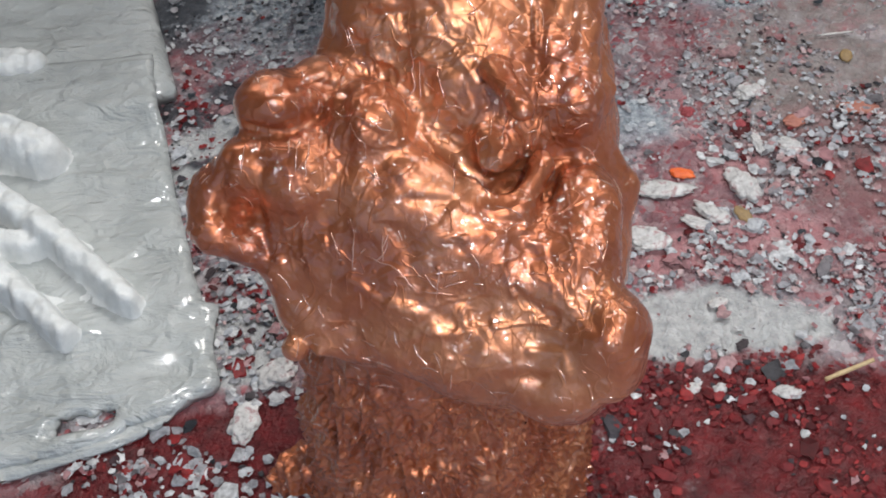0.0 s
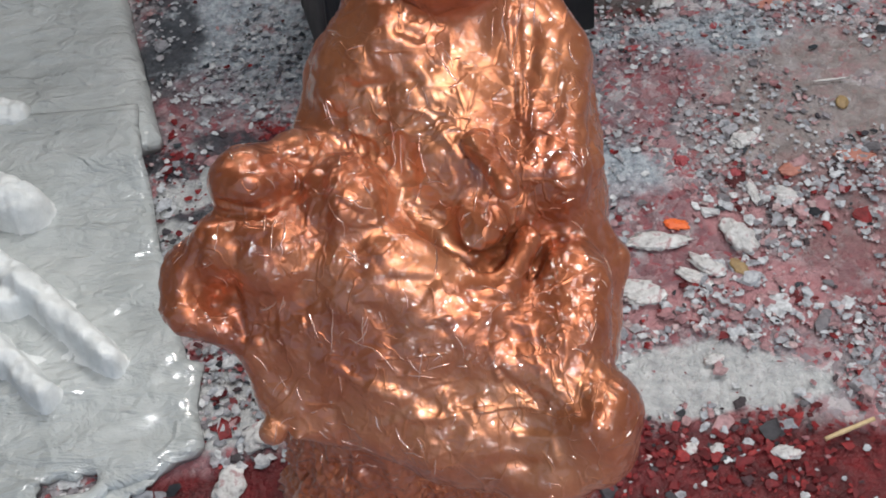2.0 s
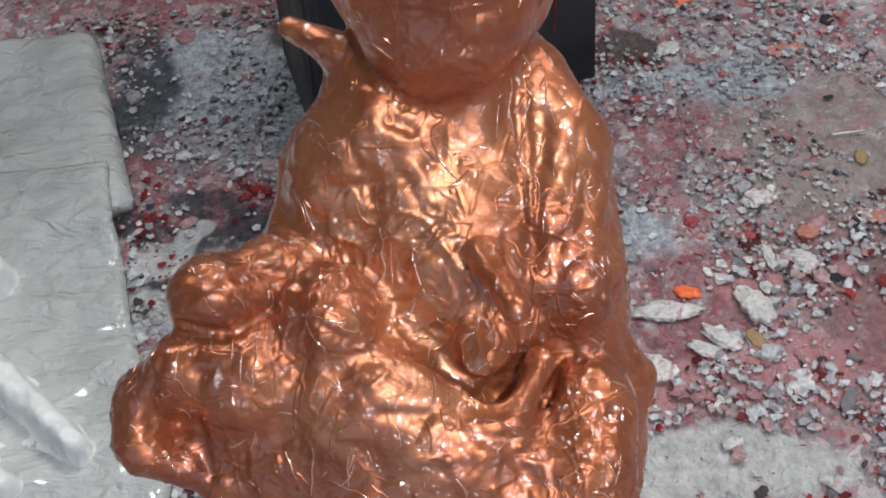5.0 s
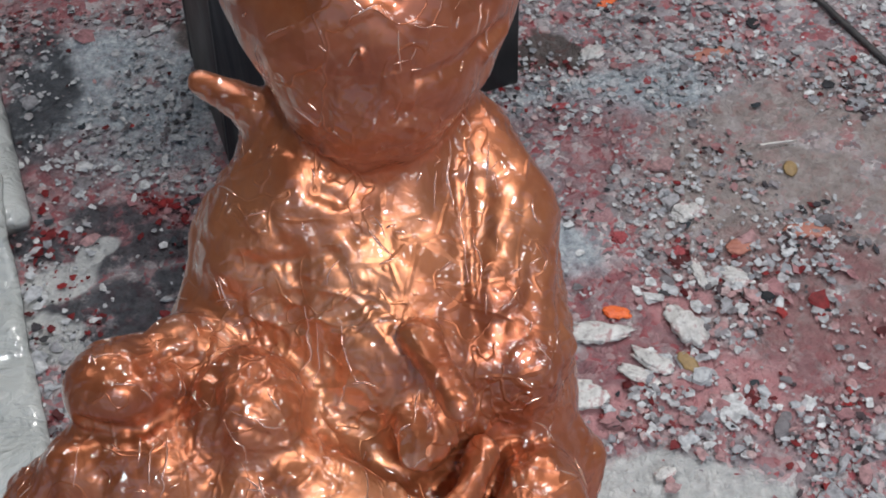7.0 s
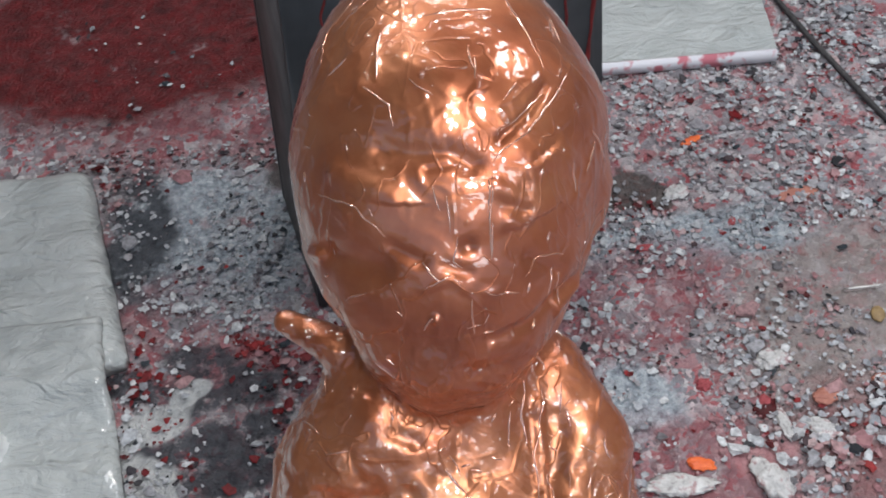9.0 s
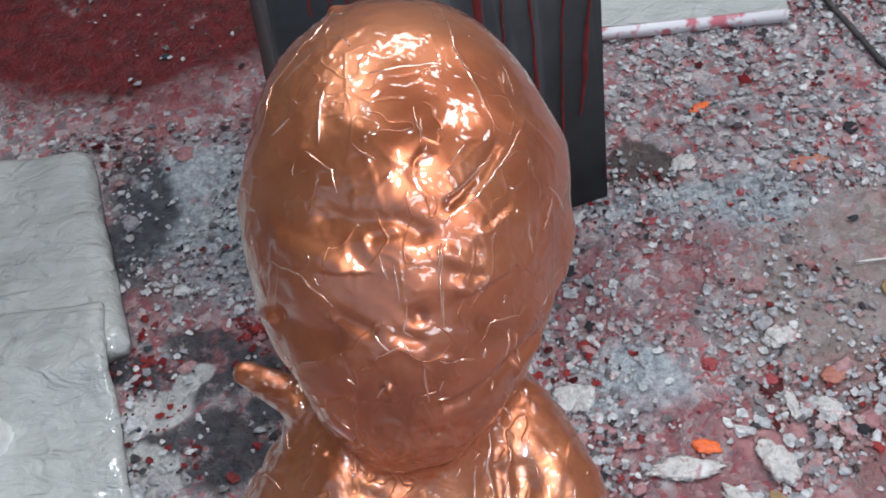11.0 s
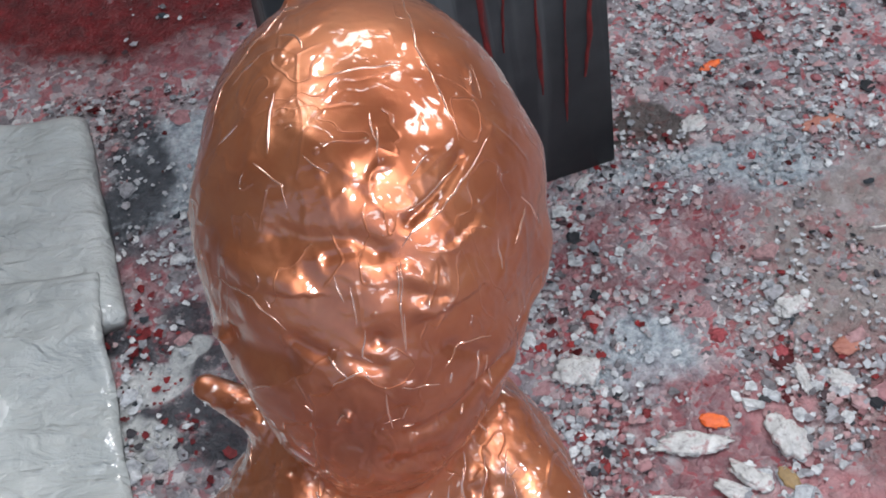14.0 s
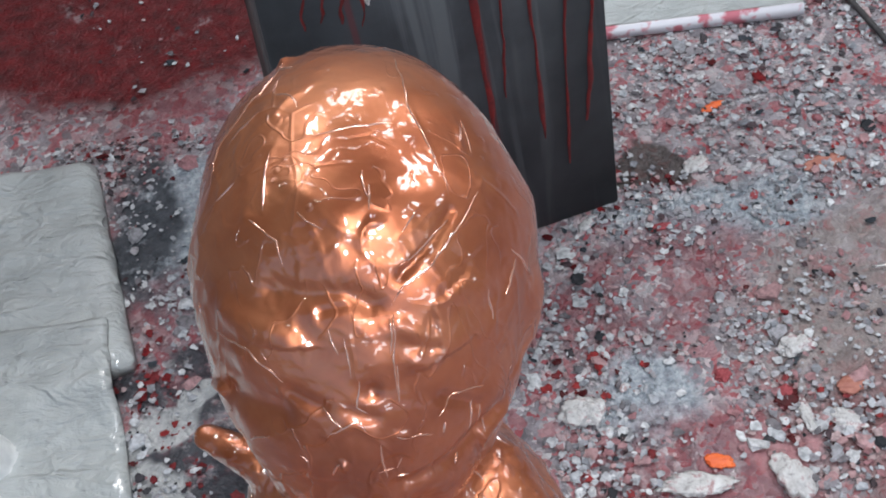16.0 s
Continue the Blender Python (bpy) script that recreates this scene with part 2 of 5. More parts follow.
def plaster_material():
    """Dried white plaster, soiled grey and maroon in blotches."""
    s = Nodes("dried_white_plaster")
    col = s.ramp(s.noise(70, 5, 0.65), (0.3, (0.36, 0.35, 0.34)), (0.7, (0.66, 0.66, 0.645)))
    col = s.mix(s.ramp(s.noise(95, 4, 0.65), (0.56, 0.0), (0.66, 0.75)), col, (0.30, 0.13, 0.135))
    col = s.mix(s.ramp(s.noise(130, 4, 0.65, 0.3), (0.34, 0.7), (0.44, 0.0)), col, (0.20, 0.18, 0.18))
    s.set(Base_Color=col, Roughness=0.65)
    s.bump(s.noise(260, 4, 0.6), 0.8, 0.002)
    return s.mat


def sheet_material():
    """White foam sheet under a thin skin of clear film."""
    s = Nodes("white_film_sheet")
    col = s.ramp(s.noise(9, 5, 0.6), (0.3, (0.33, 0.355, 0.35)), (0.7, (0.48, 0.505, 0.495)))
    grime = s.ramp(s.noise(30, 5, 0.7), (0.60, 0.0), (0.78, 0.35))
    col = s.mix(grime, col, (0.45, 0.45, 0.42))
    s.set(Base_Color=col, Roughness=0.42, Coat_Weight=0.9, Coat_Roughness=0.10, Coat_IOR=1.5)
    m = s.nt.nodes.new("ShaderNodeMapping")
    m.inputs["Rotation"].default_value = (0, 0, radians(-18))
    m.inputs["Scale"].default_value = (14, 34, 20)
    s.nt.links.new(s.co, m.inputs[0])
    long = s.noise(1.0, 4, 0.6, 1.4, co=m.outputs[0])
    b = s.bump(long, 0.85, 0.012)
    fold = s.nt.nodes.new("ShaderNodeMapping")
    fold.inputs["Rotation"].default_value = (0, 0, radians(-24))
    fold.inputs["Scale"].default_value = (0.45, 1.0, 1.0)
    s.nt.links.new(s.shift(12, 0.04), fold.inputs[0])
    line = s.ramp(s.voronoi(24, "DISTANCE_TO_EDGE", "Distance", fold.outputs[0]), (0.0, 1.0), (0.07, 0.0))
    line = s.math("MULTIPLY", line, s.ramp(s.noise(14, 3, 0.5), (0.46, 0.0), (0.58, 1.0)))
    b = s.bump(line, 0.6, 0.003, b)
    s.bump(s.noise(28, 5, 0.62, 0.8), 0.6, 0.010, b)
    return s.mat


def box_material():
    """Dark painted board with long red and grey runs of paint."""
    s = Nodes("dark_paint_runs")
    col = s.ramp(s.noise(12, 5, 0.6), (0.3, (0.020, 0.024, 0.028)), (0.7, (0.055, 0.062, 0.068)))
    m = s.nt.nodes.new("ShaderNodeMapping")
    m.inputs["Scale"].default_value = (26, 26, 0.9)
    s.nt.links.new(s.co, m.inputs[0])
    runs = s.noise(1.0, 4, 0.6, 0.6, co=m.outputs[0])
    col = s.mix(s.ramp(runs, (0.36, 0.7), (0.44, 0.0)), col, (0.10, 0.11, 0.115))
    m2 = s.nt.nodes.new("ShaderNodeMapping")
    m2.inputs["Scale"].default_value = (48, 48, 0.6)
    m2.inputs["Location"].default_value = (3.1, 1.7, 0)
    s.nt.links.new(s.co, m2.inputs[0])
    red = s.noise(1.0, 2, 0.5, 0.4, co=m2.outputs[0])
    col = s.mix(s.ramp(red, (0.66, 0.0), (0.72, 0.5)), col, (0.12, 0.010, 0.012))
    s.set(Base_Color=col, Roughness=0.55)
    s.bump(runs, 0.3, 0.003)
    return s.mat


def glint_crease_material():
    """Clear film folds over copper paint; the pale colour stands in for glints."""
    s = Nodes("film_crease_glints")
    s.set(Base_Color=s.ramp(s.noise(30, 3), (0.3, (0.66, 0.30, 0.18)), (0.7, (0.82, 0.48, 0.36))), Metallic=0.7, Roughness=0.22, Coat_Weight=1.0, Coat_Roughness=0.03, Coat_IOR=2.1)
    return s.mat


GLINT_CREASE = glint_crease_material()
SIDE = plain_material("grey_brown_board", (0.055, 0.050, 0.050), (0.13, 0.12, 0.118), 14, 0.6, 0.4, 0.003)
COPPER, GROUND, SHEET, DARK = copper_material(), ground_material(), sheet_material(), box_material()
WHITE = flake_material("white_paint_flakes", (0.32, 0.32, 0.34), (0.50, 0.51, 0.52), (0.42, 0.44, 0.47), (0.62, 0.63, 0.635), rough=0.5)
GREY = flake_material("grey_flakes", (0.15, 0.140, 0.150), (0.30, 0.278, 0.295), (0.25, 0.266, 0.292), (0.41, 0.395, 0.41))
RED = flake_material("red_paint_flakes", (0.07, 0.005, 0.007), (0.18, 0.010, 0.013), (0.14, 0.016, 0.020), (0.28, 0.026, 0.027), rough=0.5)
PINK = flake_material("pink_paint_flakes", (0.34, 0.17, 0.18), (0.44, 0.28, 0.28), (0.30, 0.12, 0.135), (0.47, 0.35, 0.345))
BLACK = flake_material("dark_flakes", (0.02, 0.022, 0.027), (0.05, 0.05, 0.055), (0.08, 0.045, 0.05), (0.035, 0.045, 0.055))
PLASTER = plaster_material()
ORANGE = plain_material("orange_paint", (0.62, 0.09, 0.02), (0.80, 0.16, 0.03), 120, 0.45)
BRICK = plain_material("dull_orange_paint", (0.30, 0.10, 0.07), (0.42, 0.18, 0.13), 120, 0.6)
RED_CHIP = plain_material("red_paint_chip", (0.22, 0.025, 0.03), (0.38, 0.08, 0.09), 160, 0.7, 0.8, 0.002)
OCHRE = plain_material("ochre_stone", (0.20, 0.13, 0.06), (0.34, 0.23, 0.10), 120, 0.6)
STRAW = plain_material("dry_straw", (0.42, 0.30, 0.15), (0.60, 0.46, 0.26), 150, 0.6)
STEEL = plain_material("dull_steel", (0.40, 0.38, 0.36), (0.62, 0.60, 0.58), 150, 0.4, metal=0.7)
RUN = plain_material("dried_red_run", (0.07, 0.007, 0.008), (0.19, 0.014, 0.013), 60, 0.45)
RUBBER = plain_material("dark_cable_skin", (0.02, 0.02, 0.022), (0.06, 0.055, 0.055), 80, 0.6)


# ---- helpers ----
def mesh_from(name, verts, faces, material, smooth=True):
    me = bpy.data.meshes.new(name)
    me.from_pydata(verts, [], faces)
    me.materials.append(material)
    me.update()
    if smooth:
        me.polygons.foreach_set("use_smooth", [True] * len(me.polygons))
    return me


def mesh_bm(name, bm, material, smooth=True):
    me = bpy.data.meshes.new(name)
    bmesh.ops.recalc_face_normals(bm, faces=bm.faces)
    bm.to_mesh(me)
    bm.free()
    me.materials.append(material)
    if smooth:
        me.polygons.foreach_set("use_smooth", [True] * len(me.polygons))
    return me


def part(name, bm, material, parent, label="", smooth=True):
    ob = new(name, mesh_bm(name, bm, material, smooth))
    ob.parent = parent
    if label:
        tagged(ob, label)
    return ob


# ---- ground ----
def build_ground():
    """One sheet to the horizon, finely cut and uneven where the camera passes."""
    fine = np.arange(-1.0, 1.301, 0.0125)
    far = np.array([2.0, 4.0, 10.0, 40.0, 200.0, 1500.0])
    xs = np.concatenate([-1.0 - far[::-1], fine, 1.3 + far])
    gx, gy = np.meshgrid(xs, xs, indexing="ij")
    n = len(xs)
    verts = []
    for x, y in zip(gx.ravel(), gy.ravel()):
        z = 0.0
        if -1 <= x <= 1.3 and -1 <= y <= 1.3:
            z = 0.0035 * noise.noise((x * 9, y * 9, 0.3)) + 0.0022 * noise.noise((x * 31, y * 31, 2.0)) - 0.003
        verts.append((x, y, z))
    idx = np.arange(n * n).reshape(n, n)
    faces = np.stack([idx[:-1, :-1], idx[1:, :-1], idx[1:, 1:], idx[:-1, 1:]], -1).reshape(-1, 4).tolist()
    ob = new("ground", mesh_from("ground", verts, faces, GROUND))
    tagged(ob, "concrete floor crusted with red, white and grey paint", "floor", kind="structure")


build_ground()


def block(name, lo, hi, material, label="", category="", holes=()):
    """A box from corner to corner, cut into strips round the holes that go through it from below."""
    bm = bmesh.new()
    xs = sorted({lo[0], hi[0], *(h[0] - h[2] / 2 for h in holes), *(h[0] + h[2] / 2 for h in holes)})
    ys = sorted({lo[1], hi[1], *(h[1] - h[3] / 2 for h in holes), *(h[1] + h[3] / 2 for h in holes)})
    for x0, x1 in zip(xs, xs[1:]):
        for y0, y1 in zip(ys, ys[1:]):
            cx, cy = (x0 + x1) / 2, (y0 + y1) / 2
            if any(abs(cx - h[0]) < h[2] / 2 and abs(cy - h[1]) < h[3] / 2 for h in holes):
                continue
            vs = [bm.verts.new((x, y, z)) for x in (x0, x1) for y in (y0, y1) for z in (lo[2], hi[2])]
            for f in ((0, 1, 3, 2), (4, 6, 7, 5), (0, 4, 5, 1), (2, 3, 7, 6), (0, 2, 6, 4), (1, 5, 7, 3)):
                bm.faces.new([vs[k] for k in f])
    bmesh.ops.remove_doubles(bm, verts=bm.verts, dist=1e-5)
    ob = new(name, mesh_bm(name, bm, material, smooth=False))
    return tagged(ob, label, category, kind="structure")


def build_unseen_room():
    # Unseen roof and walls, added to block the sky on all sides but the front.
    wall = plain_material("unseen_wall", (0.20, 0.18, 0.165), (0.34, 0.31, 0.28), 3, 0.85, 0.4, 0.01)
    block("ceiling", (-2.9, -2.4, ROOF_Z), (2.9, 2.6, ROOF_Z + 0.12), wall, "unseen grey roof added to hold back the sky, cut open over the lamps", "ceiling", [q[1:5] for q in ROOF_FILLS])
    block("unseen_wall_north", (-2.9, 2.6, -0.05), (2.9, 2.8, ROOF_Z + 0.12), wall, "unseen grey-brown wall added to hold back the sky", "wall")
    block("unseen_wall_west", (-3.1, -2.4, -0.05), (-2.9, 2.8, ROOF_Z + 0.12), wall, "unseen grey-brown wall added to hold back the sky", "wall")
    block("unseen_wall_east", (2.9, -2.4, -0.05), (3.1, 2.8, ROOF_Z + 0.12), wall, "unseen grey-brown wall added to hold back the sky", "wall")


build_unseen_room()


# ---- the statue ----
# Masses of the figure: x, y, z and radius, in metres.
HEAD = {
    'crown': (-0.0049, -0.2387, 0.7822, 0.0581),
    'fore': (-0.0025, -0.2636, 0.7685, 0.0721),
    'mid': (-0.0060, -0.2838, 0.7498, 0.0674),
    'jaw': (-0.0101, -0.3022, 0.7305, 0.0598),
    'pip': (-0.0245, -0.2116, 0.8325, 0.0029),
    'ear': (0.0614, -0.2935, 0.7499, 0.0114),
    'earlow': (0.0613, -0.2984, 0.7376, 0.0080),
    'cheek': (-0.0076, -0.3065, 0.7162, 0.0558),
    'chin': (-0.0104, -0.3374, 0.7034, 0.0383),
    'brow': (-0.0041, -0.3088, 0.8037, 0.0135),
    'nose': (0.0034, -0.3341, 0.7830, 0.0077),
    'browR': (0.0264, -0.3161, 0.7963, 0.0113),
    'browL': (-0.0354, -0.3220, 0.7853, 0.0138),
    'lipU': (-0.0013, -0.3427, 0.7551, 0.0105),
    'lipL': (-0.0073, -0.3515, 0.7483, 0.0070),
    'lipC': (0.0225, -0.3459, 0.7397, 0.0081),
    'cheekR': (0.0384, -0.3317, 0.7452, 0.0095),
}
TORSO = {
    'nk': (-0.0145, -0.3165, 0.6535, 0.0490),
    'neck': (-0.0093, -0.3138, 0.6313, 0.0499),
    'ft': (-0.0964, -0.3076, 0.6879, 0.0082),
    'fb': (-0.0742, -0.3189, 0.6813, 0.0085),
    'trapR': (0.0378, -0.3254, 0.6528, 0.0181),
    'upL': (-0.1082, -0.3795, 0.5921, 0.0172),
    'fr': (-0.0417, -0.3337, 0.6726, 0.0124),
    'shL': (-0.0503, -0.3431, 0.6403, 0.0326),
    'flL': (-0.0728, -0.3510, 0.6172, 0.0356),
    'flL2': (-0.0855, -0.3690, 0.5941, 0.0314),
    'chest': (-0.0170, -0.3300, 0.5789, 0.0860),
    'belly': (-0.0117, -0.3583, 0.5362, 0.0846),
    'waist': (-0.0022, -0.3846, 0.4856, 0.0800),
    'shR': (0.0454, -0.3551, 0.6188, 0.0260),
    'ar2': (0.0442, -0.3793, 0.5993, 0.0266),
    'ar3': (0.0455, -0.4026, 0.5756, 0.0273),
    'ar4': (0.0488, -0.4132, 0.5371, 0.0252),
    'hipo': (0.0703, -0.4373, 0.5090, 0.0170),
    'lowR': (0.0539, -0.4608, 0.4732, 0.0242),
    'lowR2': (0.0508, -0.4751, 0.4425, 0.0234),
    'back': (-0.0300, -0.3100, 0.5000, 0.0750),
    'seat': (-0.0500, -0.3600, 0.2500, 0.1000),
    'foot': (-0.0600, -0.3600, 0.0200, 0.1200),
}
LAP = {
    'n0': (-0.0024, -0.4234, 0.6200, 0.0094),
    'n1': (0.0112, -0.4649, 0.6251, 0.0094),
    'bulb': (-0.0065, -0.4491, 0.5729, 0.0177),
    'bulb2': (-0.0429, -0.4192, 0.5776, 0.0146),
    's0': (0.0226, -0.4551, 0.5620, 0.0076),
    's1': (0.0066, -0.4844, 0.5567, 0.0081),
    'hip': (0.0476, -0.4676, 0.5265, 0.0299),
    'th': (0.0430, -0.4971, 0.5165, 0.0262),
    'th2': (0.0460, -0.5072, 0.5027, 0.0216),
}
FIST = {
    'k1a': (-0.1491, -0.4220, 0.6049, 0.0246),
    'k1b': (-0.1191, -0.4029, 0.6026, 0.0157),
    'wr': (-0.0938, -0.3913, 0.5901, 0.0160),
    'k2': (-0.0858, -0.4355, 0.5993, 0.0237),
    'k3': (-0.1686, -0.4486, 0.5775, 0.0194),
    'k4': (-0.1992, -0.4569, 0.5610, 0.0157),
    'k5': (-0.1973, -0.4742, 0.5450, 0.0172),
    'k6': (-0.1401, -0.4460, 0.5677, 0.0339),
    'k7': (-0.1768, -0.4829, 0.5339, 0.0136),
}
MASS = {
    'mA': (-0.1401, -0.4490, 0.5251, 0.0445),
    'mB': (-0.0981, -0.4609, 0.5039, 0.0580),
    'mC': (-0.0536, -0.4801, 0.4855, 0.0581),
    'mD': (-0.0136, -0.5052, 0.4560, 0.0585),
    'mE': (0.0244, -0.5377, 0.4494, 0.0400),
    'mE2': (0.0578, -0.5418, 0.4897, 0.0227),
    'mE3': (0.0555, -0.5557, 0.4674, 0.0215),
    'r0': (-0.0771, -0.4548, 0.5556, 0.0329),
    'r1': (-0.0418, -0.4706, 0.5347, 0.0331),
    'r2': (-0.0095, -0.4859, 0.5154, 0.0311),
    'r3': (0.0194, -0.5028, 0.4972, 0.0276),
    'mL': (-0.1521, -0.4821, 0.5144, 0.0219),
    'mM': (-0.1350, -0.4965, 0.4820, 0.0279),
    'mN': (-0.1030, -0.5000, 0.4689, 0.0300),
    'mO': (-0.0443, -0.5267, 0.4670, 0.0331),
    'kk': (-0.0885, -0.4373, 0.5779, 0.0249),
}
BASE = {
    'ball': (-0.1537, -0.5266, 0.4774, 0.0091),
    'bs': (-0.1369, -0.5310, 0.4784, 0.0051),
    'bl': (-0.1210, -0.5214, 0.4743, 0.0140),
    'b0': (-0.0700, -0.4300, 0.4200, 0.0850),
    'b1': (-0.0900, -0.4200, 0.2200, 0.0920),
    'b2': (-0.1000, -0.4000, 0.0200, 0.1180),
    'a0': (-0.2460, -0.3968, 0.0573, 0.0143),
    'a1': (-0.1700, -0.4305, 0.1546, 0.0151),
}
# Which masses run into one another, group by group.
LINKS = (
    (HEAD, "crown fore", 0.02), (HEAD, "fore mid", 0.02), (HEAD, "mid jaw", 0.02), (HEAD, "jaw cheek", 0.02), (HEAD, "cheek chin", 0.02), (HEAD, "ear earlow", 0.012),
    (HEAD, "pip pip", 0.004), (HEAD, "brow brow", 0.012), (HEAD, "nose nose", 0.01), (HEAD, "browR browR", 0.012), (HEAD, "browL browL", 0.014),
    (HEAD, "lipU lipU", 0.012), (HEAD, "lipL lipL", 0.012), (HEAD, "lipC lipC", 0.012), (HEAD, "cheekR cheekR", 0.01), (TORSO, "nk neck", 0.012),
    (TORSO, "neck chest", 0.02), (TORSO, "ft fb", 0.006), (TORSO, "fb fr", 0.01), (TORSO, "fr fr", 0.012), (TORSO, "shL shL", 0.02), (TORSO, "shL flL", 0.02),
    (TORSO, "flL flL2", 0.02), (TORSO, "chest belly", 0.02), (TORSO, "belly waist", 0.02), (TORSO, "trapR shR", 0.015), (TORSO, "flL2 upL", 0.015),
    (TORSO, "shR ar2", 0.012), (TORSO, "ar2 ar3", 0.012), (TORSO, "ar3 ar4", 0.012), (TORSO, "ar4 hipo", 0.015), (TORSO, "hipo lowR", 0.015),
    (TORSO, "lowR lowR2", 0.015), (TORSO, "belly back", 0.03), (TORSO, "back seat", 0.03), (TORSO, "seat foot", 0.03), (LAP, "n0 n1", 0.005), (LAP, "bulb bulb", 0.008),
    (LAP, "bulb2 bulb2", 0.012), (LAP, "s0 s1", 0.005), (LAP, "hip th", 0.01), (LAP, "th th2", 0.012), (FIST, "k1a k1b", 0.007), (FIST, "k1b wr", 0.009),
    (FIST, "k3 k6", 0.009), (FIST, "k4 k5", 0.009), (FIST, "k5 k7", 0.009), (FIST, "k3 k4", 0.007), (FIST, "k6 k6", 0.012), (MASS, "mA mB", 0.012),
    (MASS, "mB mC", 0.015), (MASS, "mC mD", 0.015), (MASS, "mD mE", 0.014), (MASS, "mE mE2", 0.012), (MASS, "mE2 mE3", 0.01), (MASS, "mE mE3", 0.012),
    (MASS, "r0 r1", 0.025), (MASS, "r1 r2", 0.025), (MASS, "r2 r3", 0.025), (MASS, "r3 mE2", 0.02), (MASS, "mL mM", 0.01), (MASS, "mM mN", 0.012), (MASS, "mN mO", 0.014),
    (MASS, "kk r0", 0.018), (FIST, "k2 k2", 0.014), (BASE, "ball ball", 0.003), (BASE, "bs bl", 0.006), (BASE, "b0 b1", 0.02), (BASE, "b1 b2", 0.03),
    (BASE, "a0 a1", 0.01), (BASE, "a1 b2", 0.02),
)


# Hollows pressed into the skin: the gaps of the fist and of the lap.
HOLLOWS = (
    ((-0.106, -0.411, 0.602, 0.004), (-0.106, -0.395, 0.588, 0.003), 0.006),
    ((-0.026, -0.46, 0.566, 0.01), (0.0, -0.468, 0.55, 0.014), 0.005),
    ((0.029, -0.463, 0.542, 0.005), (0.023, -0.479, 0.529, 0.005), 0.012),
    ((-0.053, -0.445, 0.59, 0.009), (-0.029, -0.454, 0.57, 0.009), 0.01),
)


def figure_mesh(step=0.0028):
    """The masses melted into one skin: a distance field, cut into cells and drawn round."""
    lo, hi = np.array((-0.29, -0.60, -0.012)), np.array((0.11, -0.16, 0.87))
    n = np.ceil((hi - lo) / step).astype(int)
    field = np.full(n, 0.05, np.float32)
    axes = [lo[k] + step * np.arange(n[k]) for k in range(3)]
    for group, pair, soft in LINKS:
        a, b = (np.array(group[k]) for k in pair.split())
        reach = max(a[3], b[3]) + 0.03
        i0 = np.maximum(((np.minimum(a, b)[:3] - reach - lo) / step).astype(int), 0)
        i1 = np.minimum(((np.maximum(a, b)[:3] + reach - lo) / step).astype(int) + 1, n)
        box = tuple(slice(p, q) for p, q in zip(i0, i1))
        x, y, z = np.meshgrid(*(axes[k][box[k]] for k in range(3)), indexing="ij", sparse=True)
        d = b[:3] - a[:3]
        ll = max(float(d @ d), 1e-9)
        t = np.clip(((x - a[0]) * d[0] + (y - a[1]) * d[1] + (z - a[2]) * d[2]) / ll, 0, 1)
        dist = np.sqrt((x - a[0] - t * d[0]) ** 2 + (y - a[1] - t * d[1]) ** 2 + (z - a[2] - t * d[2]) ** 2) - (a[3] + t * (b[3] - a[3]))
        old = field[box]
        h = np.clip(0.5 + 0.5 * (old - dist) / soft, 0, 1)
        field[box] = old * (1 - h) + dist * h - soft * h * (1 - h)
    for a, b, soft in HOLLOWS:
        a, b = np.array(a), np.array(b)
        i0 = np.maximum(((np.minimum(a, b)[:3] - 0.05 - lo) / step).astype(int), 0)
        i1 = np.minimum(((np.maximum(a, b)[:3] + 0.05 - lo) / step).astype(int) + 1, n)
        box = tuple(slice(p, q) for p, q in zip(i0, i1))
        x, y, z = np.meshgrid(*(axes[k][box[k]] for k in range(3)), indexing="ij", sparse=True)
        d = b[:3] - a[:3]
        t = np.clip(((x - a[0]) * d[0] + (y - a[1]) * d[1] + (z - a[2]) * d[2]) / float(d @ d), 0, 1)
        dist = a[3] + t * (b[3] - a[3]) - np.sqrt((x - a[0] - t * d[0]) ** 2 + (y - a[1] - t * d[1]) ** 2 + (z - a[2] - t * d[2]) ** 2)
        old = field[box]
        h = np.clip(0.5 - 0.5 * (old - dist) / soft, 0, 1)
        field[box] = old * (1 - h) + dist * h + soft * h * (1 - h)
    field = np.maximum(field, -(axes[2][None, None, :] + 0.004)).astype(np.float32)
    inside = field < 0
    corners = [(i, j, k) for i in (0, 1) for j in (0, 1) for k in (0, 1)]
    cut = lambda f, c: f[c[0]:c[0] + n[0] - 1, c[1]:c[1] + n[1] - 1, c[2]:c[2] + n[2] - 1]
    count = sum(cut(inside, c).astype(np.int8) for c in corners)
    cell = np.argwhere((count > 0) & (count < 8))
    number = np.full(n - 1, -1, np.int64)
    number[tuple(cell.T)] = np.arange(len(cell))
    total, weight = np.zeros((len(cell), 3)), np.zeros(len(cell))
    for p in corners:
        for axis in range(3):
            if p[axis]:
                continue
            q = list(p)
            q[axis] = 1
            fa = field[tuple((cell + p).T)].astype(float)
            fb = field[tuple((cell + q).T)].astype(float)
            on = (fa < 0) != (fb < 0)
            t = np.where(on, fa / np.where(on, fa - fb, 1.0), 0.0)
            at = np.array(p, float) + t[:, None] * (np.array(q) - np.array(p))
            total += at * on[:, None]
            weight += on
    verts = lo + step * (cell + total / weight[:, None])
    faces = []
